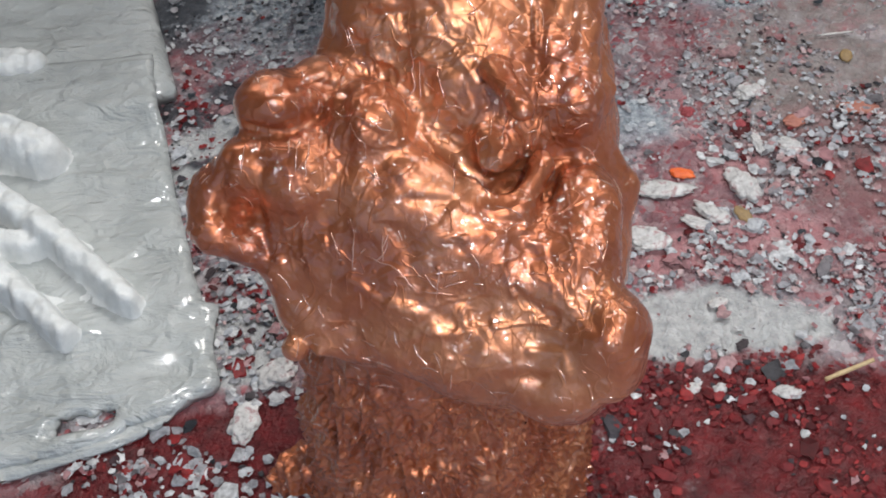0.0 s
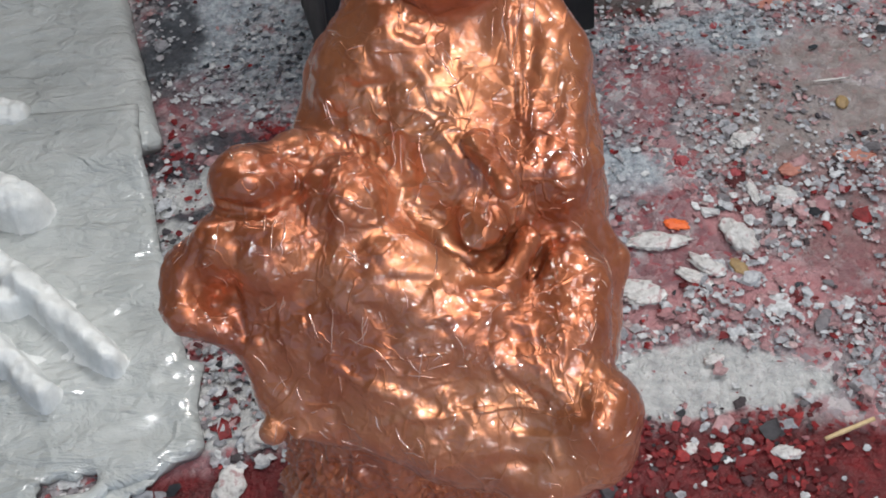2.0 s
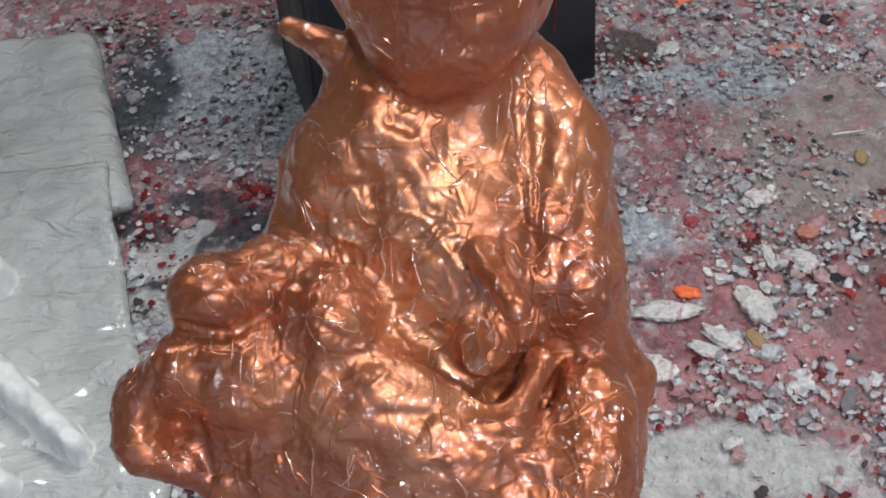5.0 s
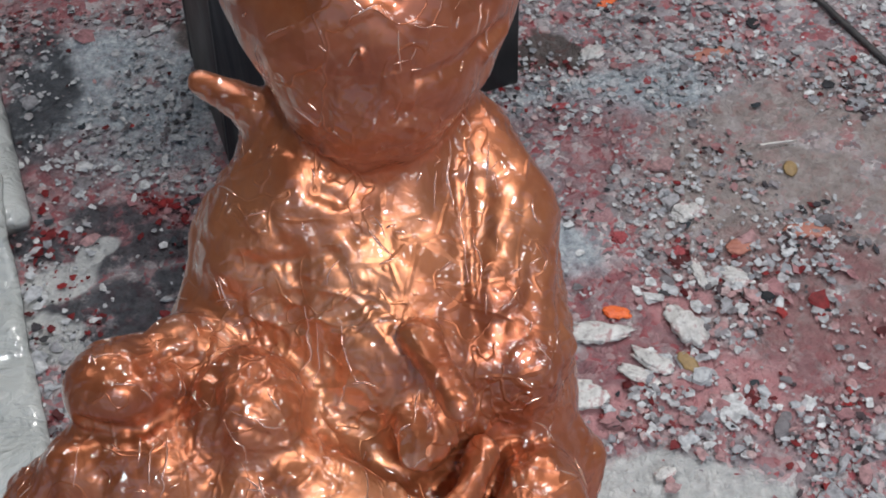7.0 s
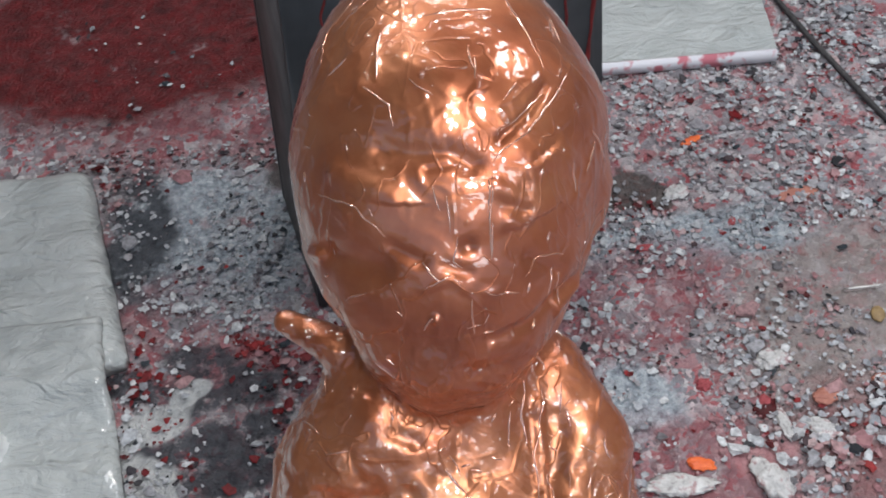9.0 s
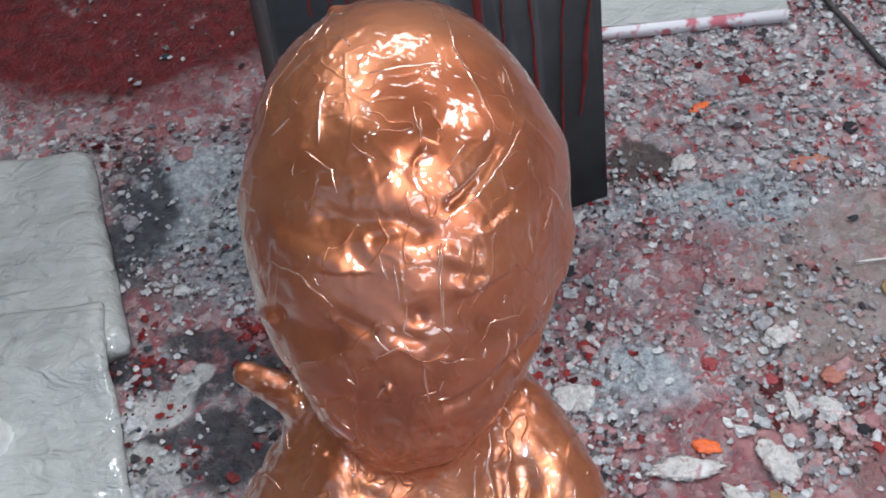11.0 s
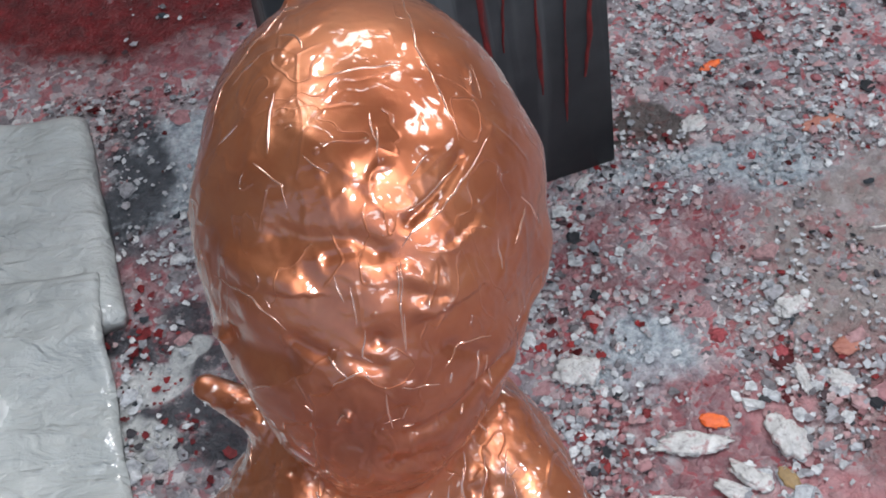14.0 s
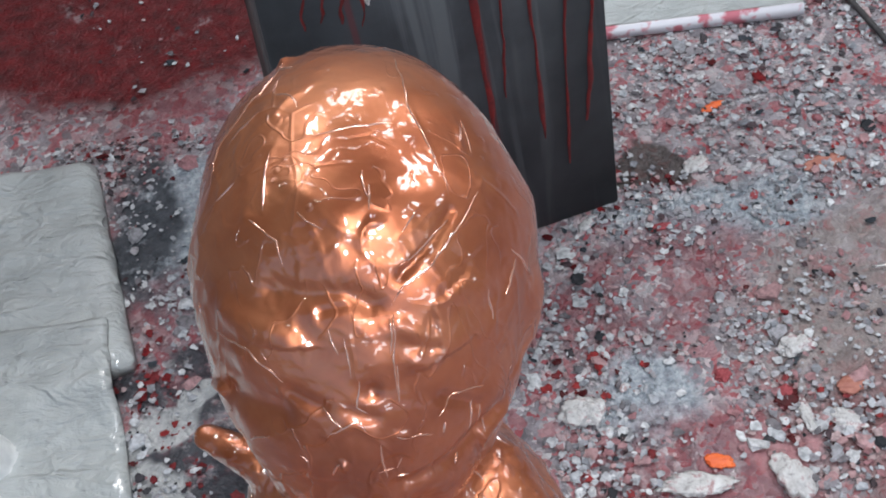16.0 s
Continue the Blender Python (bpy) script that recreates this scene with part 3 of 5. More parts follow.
    for axis in range(3):
        u, v = (axis + 1) % 3, (axis + 2) % 3
        head, tail = [slice(None)] * 3, [slice(None)] * 3
        head[axis], tail[axis] = slice(0, -1), slice(1, None)
        a, b = inside[tuple(head)], inside[tuple(tail)]
        edge = np.argwhere(a != b)
        edge = edge[np.all((edge[:, [u, v]] > 0) & (edge[:, [u, v]] < (n - 1)[[u, v]]), axis=1)]
        flip = a[tuple(edge.T)]
        du, dv = np.eye(3, dtype=int)[u], np.eye(3, dtype=int)[v]
        quad = np.stack([number[tuple(e.T)] for e in (edge - du - dv, edge - dv, edge, edge - du)], -1)
        quad = np.where(flip[:, None], quad, quad[:, ::-1])
        faces.append(quad)
    return verts, np.concatenate(faces)


# Folds and dents of the wrapped skin: width, height (negative: a dent) and the line along which they run.
def head_folds(fold):
    fold(0.0134, 0.0055, (-0.022, -0.317, 0.821), (-0.010, -0.321, 0.821), (0.003, -0.323, 0.819), (0.019, -0.320, 0.817))
    fold(0.0091, 0.0044, (0.031, -0.325, 0.807), (0.048, -0.319, 0.793))
    fold(0.0020, 0.0042, (0.014, -0.332, 0.805), (0.021, -0.326, 0.811), (0.032, -0.319, 0.812), (0.048, -0.297, 0.816), (0.054, -0.283, 0.816))
    fold(0.0017, 0.0020, (0.021, -0.321, 0.816), (0.033, -0.311, 0.818), (0.045, -0.297, 0.819))
    fold(0.0021, 0.0049, (-0.064, -0.314, 0.785), (-0.045, -0.334, 0.793), (-0.030, -0.346, 0.781))
    fold(0.0021, 0.0022, (-0.037, -0.295, 0.828), (-0.026, -0.308, 0.827), (-0.024, -0.318, 0.819))
    fold(0.0018, 0.0022, (0.016, -0.332, 0.804), (0.013, -0.344, 0.788), (0.011, -0.354, 0.770))
    fold(0.0018, 0.0022, (-0.005, -0.339, 0.799), (-0.005, -0.349, 0.783))
    fold(0.0019, 0.0022, (-0.047, -0.255, 0.829), (-0.030, -0.247, 0.839))
    fold(0.0096, -0.0071, (-0.062, -0.332, 0.763), (-0.038, -0.350, 0.769))
    fold(0.0137, 0.0033, (-0.044, -0.332, 0.797), (-0.037, -0.336, 0.797))
    fold(0.0045, 0.0038, (-0.021, -0.340, 0.796))
    fold(0.0041, 0.0038, (-0.012, -0.347, 0.787))
    fold(0.0023, 0.0044, (-0.016, -0.338, 0.799))
    fold(0.0018, 0.0035, (-0.011, -0.336, 0.803), (-0.008, -0.344, 0.792))
    fold(0.0019, 0.0035, (-0.002, -0.349, 0.783), (-0.005, -0.354, 0.774), (0.001, -0.357, 0.769))
    fold(0.0018, 0.0033, (0.014, -0.334, 0.803), (0.012, -0.344, 0.788))
    fold(0.0019, 0.0033, (0.014, -0.345, 0.786), (0.011, -0.354, 0.770))
    fold(0.0102, 0.0055, (0.004, -0.344, 0.792))
    fold(0.0046, -0.0049, (0.002, -0.351, 0.779))
    fold(0.0037, 0.0065, (-0.003, -0.361, 0.763))
    fold(0.0038, 0.0065, (0.014, -0.359, 0.756))
    fold(0.0033, 0.0053, (-0.015, -0.365, 0.750))
    fold(0.0027, 0.0054, (-0.016, -0.356, 0.771))
    fold(0.0037, 0.0055, (0.033, -0.345, 0.764))
    fold(0.0043, 0.0055, (0.045, -0.338, 0.756))
    fold(0.0037, 0.0050, (0.048, -0.335, 0.729))
    fold(0.0034, 0.0043, (0.038, -0.348, 0.743))
    fold(0.0033, 0.0044, (0.034, -0.348, 0.755))
    fold(0.0016, 0.0038, (0.039, -0.344, 0.754), (0.034, -0.352, 0.739))
    fold(0.0017, 0.0038, (0.045, -0.342, 0.745), (0.040, -0.346, 0.725))
    fold(0.0016, 0.0033, (0.041, -0.344, 0.748), (0.038, -0.348, 0.733))
    fold(0.0142, 0.0053, (-0.003, -0.366, 0.747))
    fold(0.0016, 0.0027, (0.001, -0.362, 0.759), (-0.000, -0.368, 0.738))
    fold(0.0021, 0.0033, (-0.019, -0.353, 0.775), (-0.010, -0.360, 0.763))
    fold(0.0196, 0.0044, (0.035, -0.334, 0.785))
    fold(0.0012, 0.0018, (0.022, -0.219, 0.832), (0.029, -0.254, 0.836), (0.037, -0.278, 0.830), (0.042, -0.298, 0.822))
    fold(0.0016, 0.0020, (-0.023, -0.212, 0.835), (-0.033, -0.234, 0.836), (-0.053, -0.251, 0.823), (-0.056, -0.272, 0.819))
    fold(0.0017, 0.0020, (-0.026, -0.272, 0.838), (-0.029, -0.284, 0.835), (-0.030, -0.299, 0.831))
    fold(0.0016, 0.0026, (0.063, -0.299, 0.792), (0.070, -0.296, 0.766))
    fold(0.0016, 0.0026, (0.058, -0.313, 0.779), (0.065, -0.298, 0.787))
    fold(0.0019, 0.0027, (0.047, -0.258, 0.823), (0.048, -0.269, 0.823))
    fold(0.0014, 0.0024, (0.051, -0.316, 0.791), (0.052, -0.324, 0.774))
    fold(0.0013, 0.0015, (-0.016, -0.302, 0.834), (-0.004, -0.310, 0.830))
    fold(0.0013, 0.0015, (0.013, -0.295, 0.836), (0.012, -0.306, 0.831))
    fold(0.0013, 0.0015, (0.029, -0.302, 0.827), (0.022, -0.312, 0.824))
    fold(0.0011, 0.0011, (-0.008, -0.270, 0.842), (0.025, -0.265, 0.837))
    fold(0.0014, 0.0027, (-0.039, -0.345, 0.776), (-0.039, -0.348, 0.772))
    fold(0.0017, 0.0032, (-0.056, -0.347, 0.747), (-0.043, -0.353, 0.759))
    fold(0.0035, 0.0044, (-0.072, -0.320, 0.752), (-0.066, -0.329, 0.759))
    fold(0.0065, -0.0050, (-0.031, -0.321, 0.813), (-0.018, -0.326, 0.813), (-0.002, -0.328, 0.814), (0.007, -0.331, 0.808))
    fold(0.0035, -0.0030, (-0.012, -0.331, 0.809), (-0.001, -0.331, 0.810))
    fold(0.0053, 0.0030, (0.017, -0.336, 0.799), (0.029, -0.336, 0.789))
    fold(0.0076, 0.0050, (-0.053, -0.318, 0.799), (-0.032, -0.334, 0.801), (-0.020, -0.342, 0.792))
    fold(0.0045, -0.0040, (-0.031, -0.347, 0.779), (-0.019, -0.353, 0.775))
    fold(0.0040, -0.0020, (-0.008, -0.355, 0.773), (0.001, -0.357, 0.769))
    fold(0.0059, 0.0040, (0.021, -0.343, 0.784), (0.042, -0.336, 0.766))
    fold(0.0028, 0.0040, (0.025, -0.353, 0.759), (0.033, -0.345, 0.763), (0.046, -0.338, 0.755))
    fold(0.0027, 0.0040, (-0.019, -0.359, 0.764), (-0.006, -0.358, 0.768), (-0.001, -0.361, 0.762))
    fold(0.0027, 0.0035, (0.008, -0.360, 0.759), (0.024, -0.356, 0.752))
    fold(0.0037, -0.0040, (0.028, -0.348, 0.765), (0.040, -0.345, 0.750))
    fold(0.0057, -0.0050, (0.007, -0.367, 0.735), (0.031, -0.355, 0.732), (0.046, -0.338, 0.733))
    fold(0.0087, 0.0030, (-0.016, -0.291, 0.837), (0.001, -0.305, 0.833))
    fold(0.0056, 0.0040, (0.013, -0.311, 0.828), (0.020, -0.318, 0.818))
    fold(0.0031, 0.0060, (0.018, -0.328, 0.809), (0.031, -0.319, 0.813), (0.043, -0.305, 0.815), (0.050, -0.291, 0.818))
    fold(0.0026, -0.0040, (0.021, -0.323, 0.814), (0.034, -0.311, 0.817), (0.041, -0.300, 0.820))


def chest_folds(fold):
    fold(0.0074, 0.0064, (0.048, -0.335, 0.727), (0.033, -0.353, 0.724), (0.018, -0.366, 0.719))
    fold(0.0073, -0.0042, (-0.002, -0.374, 0.719), (0.013, -0.370, 0.715))
    fold(0.0025, 0.0038, (0.033, -0.342, 0.668), (0.028, -0.360, 0.653), (0.023, -0.375, 0.641), (0.025, -0.400, 0.620))
    fold(0.0023, 0.0034, (0.041, -0.342, 0.664), (0.037, -0.359, 0.651))
    fold(0.0022, 0.0036, (0.024, -0.347, 0.672), (0.019, -0.364, 0.655))
    fold(0.0020, 0.0030, (0.014, -0.359, 0.666), (0.011, -0.373, 0.650))
    fold(0.0019, 0.0027, (0.031, -0.379, 0.637), (0.030, -0.397, 0.623))
    fold(0.0022, 0.0032, (0.042, -0.354, 0.654), (0.043, -0.361, 0.650), (0.047, -0.361, 0.649))
    fold(0.0074, 0.0042, (0.053, -0.370, 0.642))
    fold(0.0073, 0.0046, (0.049, -0.385, 0.632))
    fold(0.0040, -0.0034, (0.045, -0.378, 0.637))
    fold(0.0057, -0.0033, (0.044, -0.396, 0.624), (0.038, -0.397, 0.623))
    fold(0.0054, 0.0054, (-0.043, -0.360, 0.679))
    fold(0.0063, 0.0059, (-0.030, -0.366, 0.672))
    fold(0.0072, 0.0038, (-0.052, -0.374, 0.663))
    fold(0.0040, 0.0053, (-0.036, -0.365, 0.692))
    fold(0.0032, -0.0039, (-0.036, -0.364, 0.675))
    fold(0.0055, 0.0037, (-0.068, -0.364, 0.666))
    fold(0.0054, -0.0039, (-0.044, -0.369, 0.670), (-0.034, -0.372, 0.665))
    fold(0.0082, 0.0039, (-0.035, -0.379, 0.656))
    fold(0.0066, 0.0039, (-0.013, -0.374, 0.659))
    fold(0.0072, 0.0039, (0.000, -0.377, 0.651))
    fold(0.0055, 0.0038, (0.001, -0.393, 0.636))
    fold(0.0050, 0.0034, (-0.012, -0.387, 0.645))
    fold(0.0045, -0.0029, (-0.025, -0.383, 0.650))
    fold(0.0050, -0.0029, (-0.007, -0.383, 0.647))
    fold(0.0056, -0.0036, (-0.083, -0.384, 0.639), (-0.059, -0.387, 0.642), (-0.037, -0.387, 0.645))
    fold(0.0038, -0.0028, (-0.067, -0.372, 0.660), (-0.063, -0.381, 0.650))
    fold(0.0027, 0.0041, (-0.056, -0.398, 0.624), (-0.059, -0.432, 0.594))
    fold(0.0022, 0.0033, (-0.051, -0.404, 0.619), (-0.056, -0.429, 0.593))
    fold(0.0024, 0.0037, (-0.040, -0.406, 0.621), (-0.038, -0.422, 0.605), (-0.034, -0.432, 0.594))
    fold(0.0069, -0.0040, (-0.046, -0.415, 0.610), (-0.047, -0.431, 0.591))
    fold(0.0069, 0.0032, (-0.096, -0.395, 0.615))
    fold(0.0056, 0.0038, (-0.027, -0.397, 0.634))
    fold(0.0019, 0.0023, (-0.006, -0.435, 0.593), (-0.009, -0.454, 0.590))
    fold(0.0018, 0.0022, (-0.002, -0.455, 0.623), (-0.004, -0.456, 0.589))
    fold(0.0046, 0.0031, (0.065, -0.423, 0.586))
    fold(0.0052, 0.0031, (0.066, -0.405, 0.601))
    fold(0.0025, 0.0024, (0.042, -0.406, 0.615), (0.051, -0.398, 0.621))
    fold(0.0073, -0.0030, (0.034, -0.338, 0.671), (0.037, -0.363, 0.649), (0.029, -0.390, 0.628), (0.023, -0.420, 0.603))
    fold(0.0039, 0.0040, (0.028, -0.351, 0.661), (0.027, -0.376, 0.639), (0.025, -0.403, 0.618))
    fold(0.0028, 0.0040, (0.021, -0.352, 0.668), (0.021, -0.371, 0.647))
    fold(0.0113, -0.0060, (-0.052, -0.429, 0.591), (-0.031, -0.440, 0.578), (-0.015, -0.457, 0.586))


def lap_folds(fold):
    fold(0.0046, -0.0058, (-0.164, -0.442, 0.608), (-0.149, -0.448, 0.607), (-0.135, -0.449, 0.604), (-0.122, -0.433, 0.599))
    fold(0.0055, -0.0052, (-0.133, -0.426, 0.623), (-0.121, -0.418, 0.618), (-0.110, -0.417, 0.610))
    fold(0.0034, -0.0044, (-0.176, -0.457, 0.595), (-0.187, -0.471, 0.570))
    fold(0.0043, -0.0034, (-0.157, -0.452, 0.600), (-0.166, -0.472, 0.573))
    fold(0.0048, 0.0034, (-0.151, -0.453, 0.601), (-0.159, -0.476, 0.575), (-0.159, -0.484, 0.546))
    fold(0.0021, 0.0028, (-0.131, -0.452, 0.602), (-0.135, -0.473, 0.590))
    fold(0.0020, 0.0028, (-0.125, -0.451, 0.601), (-0.130, -0.477, 0.585))
    fold(0.0021, 0.0025, (-0.137, -0.452, 0.603), (-0.139, -0.464, 0.598))
    fold(0.0021, 0.0030, (-0.120, -0.423, 0.612), (-0.123, -0.431, 0.601))
    fold(0.0022, 0.0020, (-0.167, -0.451, 0.599), (-0.171, -0.467, 0.587))
    fold(0.0023, 0.0033, (-0.098, -0.450, 0.614), (-0.089, -0.460, 0.603), (-0.089, -0.467, 0.591))
    fold(0.0024, 0.0033, (-0.094, -0.449, 0.617), (-0.076, -0.456, 0.608), (-0.066, -0.452, 0.599))
    fold(0.0024, 0.0031, (-0.091, -0.469, 0.588), (-0.079, -0.482, 0.581))
    fold(0.0024, 0.0031, (-0.091, -0.474, 0.585), (-0.077, -0.479, 0.584))
    fold(0.0030, 0.0030, (-0.091, -0.457, 0.609), (-0.075, -0.457, 0.602))
    fold(0.0030, -0.0030, (-0.089, -0.455, 0.613), (-0.078, -0.458, 0.604))
    fold(0.0057, 0.0041, (0.072, -0.479, 0.539))
    fold(0.0024, 0.0026, (0.053, -0.508, 0.542), (0.057, -0.517, 0.532))
    fold(0.0024, 0.0026, (0.061, -0.503, 0.539), (0.055, -0.520, 0.531))
    fold(0.0056, 0.0038, (0.055, -0.432, 0.580))
    fold(0.0038, 0.0031, (0.047, -0.435, 0.574), (0.060, -0.428, 0.583))
    fold(0.0057, 0.0037, (0.049, -0.442, 0.550))
    fold(0.0031, -0.0031, (0.044, -0.434, 0.581))
    fold(0.0022, 0.0020, (-0.097, -0.506, 0.545), (-0.080, -0.512, 0.539), (-0.063, -0.526, 0.526))
    fold(0.0022, 0.0020, (-0.118, -0.490, 0.555), (-0.113, -0.506, 0.541))
    fold(0.0021, 0.0020, (-0.101, -0.492, 0.560), (-0.107, -0.513, 0.534))
    fold(0.0022, 0.0020, (-0.104, -0.520, 0.522), (-0.103, -0.524, 0.506))
    fold(0.0022, 0.0019, (-0.122, -0.511, 0.528), (-0.123, -0.516, 0.512))
    fold(0.0043, 0.0030, (-0.043, -0.507, 0.555), (-0.035, -0.502, 0.560), (-0.031, -0.507, 0.554))
    fold(0.0043, 0.0037, (0.008, -0.500, 0.551), (0.016, -0.502, 0.544), (0.018, -0.506, 0.542), (0.010, -0.505, 0.544))
    fold(0.0048, 0.0027, (-0.052, -0.495, 0.567))
    fold(0.0060, 0.0035, (-0.058, -0.479, 0.581), (-0.044, -0.480, 0.576))
    fold(0.0043, -0.0027, (-0.062, -0.487, 0.575), (-0.039, -0.488, 0.571))
    fold(0.0036, 0.0028, (-0.067, -0.476, 0.584), (-0.060, -0.470, 0.585))
    fold(0.0028, 0.0026, (-0.059, -0.518, 0.536), (-0.048, -0.529, 0.524))
    fold(0.0028, 0.0026, (-0.060, -0.526, 0.527), (-0.039, -0.529, 0.523))
    fold(0.0028, 0.0026, (-0.049, -0.517, 0.539), (-0.053, -0.531, 0.521))
    fold(0.0050, 0.0026, (-0.053, -0.523, 0.531))
    fold(0.0028, 0.0020, (-0.083, -0.499, 0.556), (-0.086, -0.511, 0.540))
    fold(0.0037, 0.0039, (0.031, -0.542, 0.514), (0.033, -0.554, 0.504), (0.038, -0.562, 0.499))
    fold(0.0056, -0.0039, (0.020, -0.539, 0.512), (0.031, -0.548, 0.508))
    fold(0.0031, 0.0026, (0.017, -0.535, 0.516), (0.035, -0.540, 0.516))
    fold(0.0037, 0.0026, (0.003, -0.525, 0.527), (0.020, -0.537, 0.514))
    fold(0.0037, -0.0026, (-0.003, -0.527, 0.525), (0.016, -0.540, 0.509))
    fold(0.0031, 0.0026, (-0.008, -0.518, 0.539), (-0.003, -0.530, 0.520))
    fold(0.0034, 0.0033, (-0.175, -0.470, 0.551), (-0.179, -0.488, 0.550), (-0.172, -0.496, 0.532))
    fold(0.0057, -0.0027, (-0.163, -0.488, 0.541), (-0.140, -0.500, 0.532))
    fold(0.0031, 0.0019, (-0.199, -0.470, 0.573), (-0.198, -0.490, 0.556))
    fold(0.0056, 0.0026, (-0.083, -0.527, 0.518), (-0.065, -0.533, 0.515))
    fold(0.0043, 0.0026, (-0.037, -0.535, 0.515), (-0.033, -0.546, 0.502))
    fold(0.0044, 0.0026, (-0.060, -0.541, 0.503), (-0.042, -0.545, 0.502))
    fold(0.0039, 0.0027, (-0.105, -0.529, 0.491), (-0.094, -0.536, 0.483))
    fold(0.0075, -0.0060, (-0.101, -0.434, 0.618), (-0.099, -0.456, 0.605), (-0.105, -0.466, 0.586))
    fold(0.0062, -0.0050, (-0.174, -0.442, 0.597), (-0.144, -0.451, 0.604), (-0.121, -0.438, 0.599))
    fold(0.0056, -0.0050, (-0.156, -0.466, 0.594), (-0.166, -0.473, 0.559), (-0.162, -0.492, 0.536))
    fold(0.0056, -0.0040, (-0.181, -0.460, 0.590), (-0.189, -0.475, 0.565))


def base_folds(fold):
    fold(0.0050, 0.0039, (0.029, -0.557, 0.496), (0.025, -0.566, 0.484), (0.038, -0.574, 0.476))
    fold(0.0038, 0.0036, (-0.129, -0.494, 0.397), (-0.146, -0.486, 0.302))
    fold(0.0037, 0.0036, (-0.111, -0.505, 0.406), (-0.117, -0.505, 0.323))
    fold(0.0040, 0.0037, (-0.152, -0.472, 0.355), (-0.173, -0.462, 0.261))
    fold(0.0037, 0.0037, (-0.092, -0.512, 0.399), (-0.085, -0.513, 0.344))
    fold(0.0051, 0.0045, (-0.083, -0.514, 0.369), (-0.070, -0.513, 0.323))
    fold(0.0042, 0.0036, (-0.129, -0.496, 0.369), (-0.110, -0.508, 0.353))
    fold(0.0050, 0.0033, (-0.020, -0.530, 0.520), (-0.006, -0.535, 0.513))
    fold(0.0056, 0.0030, (-0.121, -0.496, 0.549), (-0.116, -0.502, 0.545))
    fold(0.0069, -0.0020, (-0.097, -0.488, 0.568), (-0.074, -0.500, 0.558), (-0.065, -0.509, 0.547))
    fold(0.0062, 0.0020, (-0.087, -0.494, 0.564), (-0.069, -0.492, 0.570), (-0.056, -0.498, 0.564))
    fold(0.0062, -0.0020, (-0.052, -0.512, 0.548), (-0.020, -0.509, 0.551))
    fold(0.0055, 0.0030, (-0.060, -0.519, 0.535), (-0.047, -0.527, 0.526), (-0.040, -0.523, 0.532))
    fold(0.0075, 0.0030, (-0.071, -0.480, 0.583), (-0.055, -0.482, 0.577), (-0.041, -0.486, 0.572))
    fold(0.0055, -0.0020, (-0.069, -0.488, 0.575), (-0.042, -0.492, 0.569))
    fold(0.0048, 0.0030, (-0.025, -0.518, 0.540), (-0.010, -0.514, 0.544), (-0.004, -0.520, 0.535))
    fold(0.0077, -0.0030, (-0.006, -0.530, 0.519), (0.014, -0.537, 0.513), (0.027, -0.549, 0.504))
    fold(0.0049, 0.0040, (0.027, -0.544, 0.510), (0.040, -0.559, 0.505), (0.035, -0.567, 0.487))
    fold(0.0062, -0.0030, (0.043, -0.543, 0.518), (0.047, -0.553, 0.514))
    fold(0.0056, 0.0030, (-0.031, -0.538, 0.510), (-0.008, -0.544, 0.502), (0.014, -0.543, 0.504))
    fold(0.0063, -0.0020, (-0.096, -0.519, 0.528), (-0.069, -0.529, 0.521), (-0.042, -0.540, 0.508))
    fold(0.0049, 0.0030, (-0.109, -0.515, 0.530), (-0.093, -0.523, 0.521))
    fold(0.0069, 0.0030, (0.008, -0.502, 0.549), (0.018, -0.506, 0.542))
    fold(0.0055, -0.0030, (-0.012, -0.498, 0.558), (0.005, -0.498, 0.555))
    fold(0.0057, 0.0030, (-0.079, -0.539, 0.493), (-0.057, -0.541, 0.505))
    fold(0.0056, 0.0030, (-0.027, -0.557, 0.486), (0.002, -0.554, 0.490))
    fold(0.0071, -0.0030, (-0.010, -0.564, 0.475), (0.018, -0.569, 0.478))
    fold(0.0042, 0.0030, (0.005, -0.554, 0.490), (0.026, -0.558, 0.492), (0.028, -0.568, 0.482))
    fold(0.0087, 0.0100, (-0.134, -0.491, 0.372), (-0.139, -0.492, 0.309), (-0.154, -0.495, 0.234))
    fold(0.0068, 0.0100, (-0.109, -0.507, 0.379), (-0.112, -0.507, 0.314), (-0.129, -0.509, 0.247))
    fold(0.0076, 0.0100, (-0.079, -0.514, 0.354), (-0.090, -0.516, 0.263))
    fold(0.0095, 0.0120, (-0.055, -0.511, 0.344), (-0.040, -0.503, 0.303), (-0.040, -0.506, 0.234))
    fold(0.0071, 0.0090, (-0.159, -0.466, 0.318), (-0.168, -0.472, 0.260))
    fold(0.0108, -0.0100, (-0.066, -0.514, 0.367), (-0.061, -0.511, 0.312))
    fold(0.0060, 0.0090, (-0.097, -0.512, 0.336), (-0.101, -0.515, 0.263))
    fold(0.0065, 0.0090, (-0.020, -0.491, 0.240), (-0.017, -0.483, 0.176))


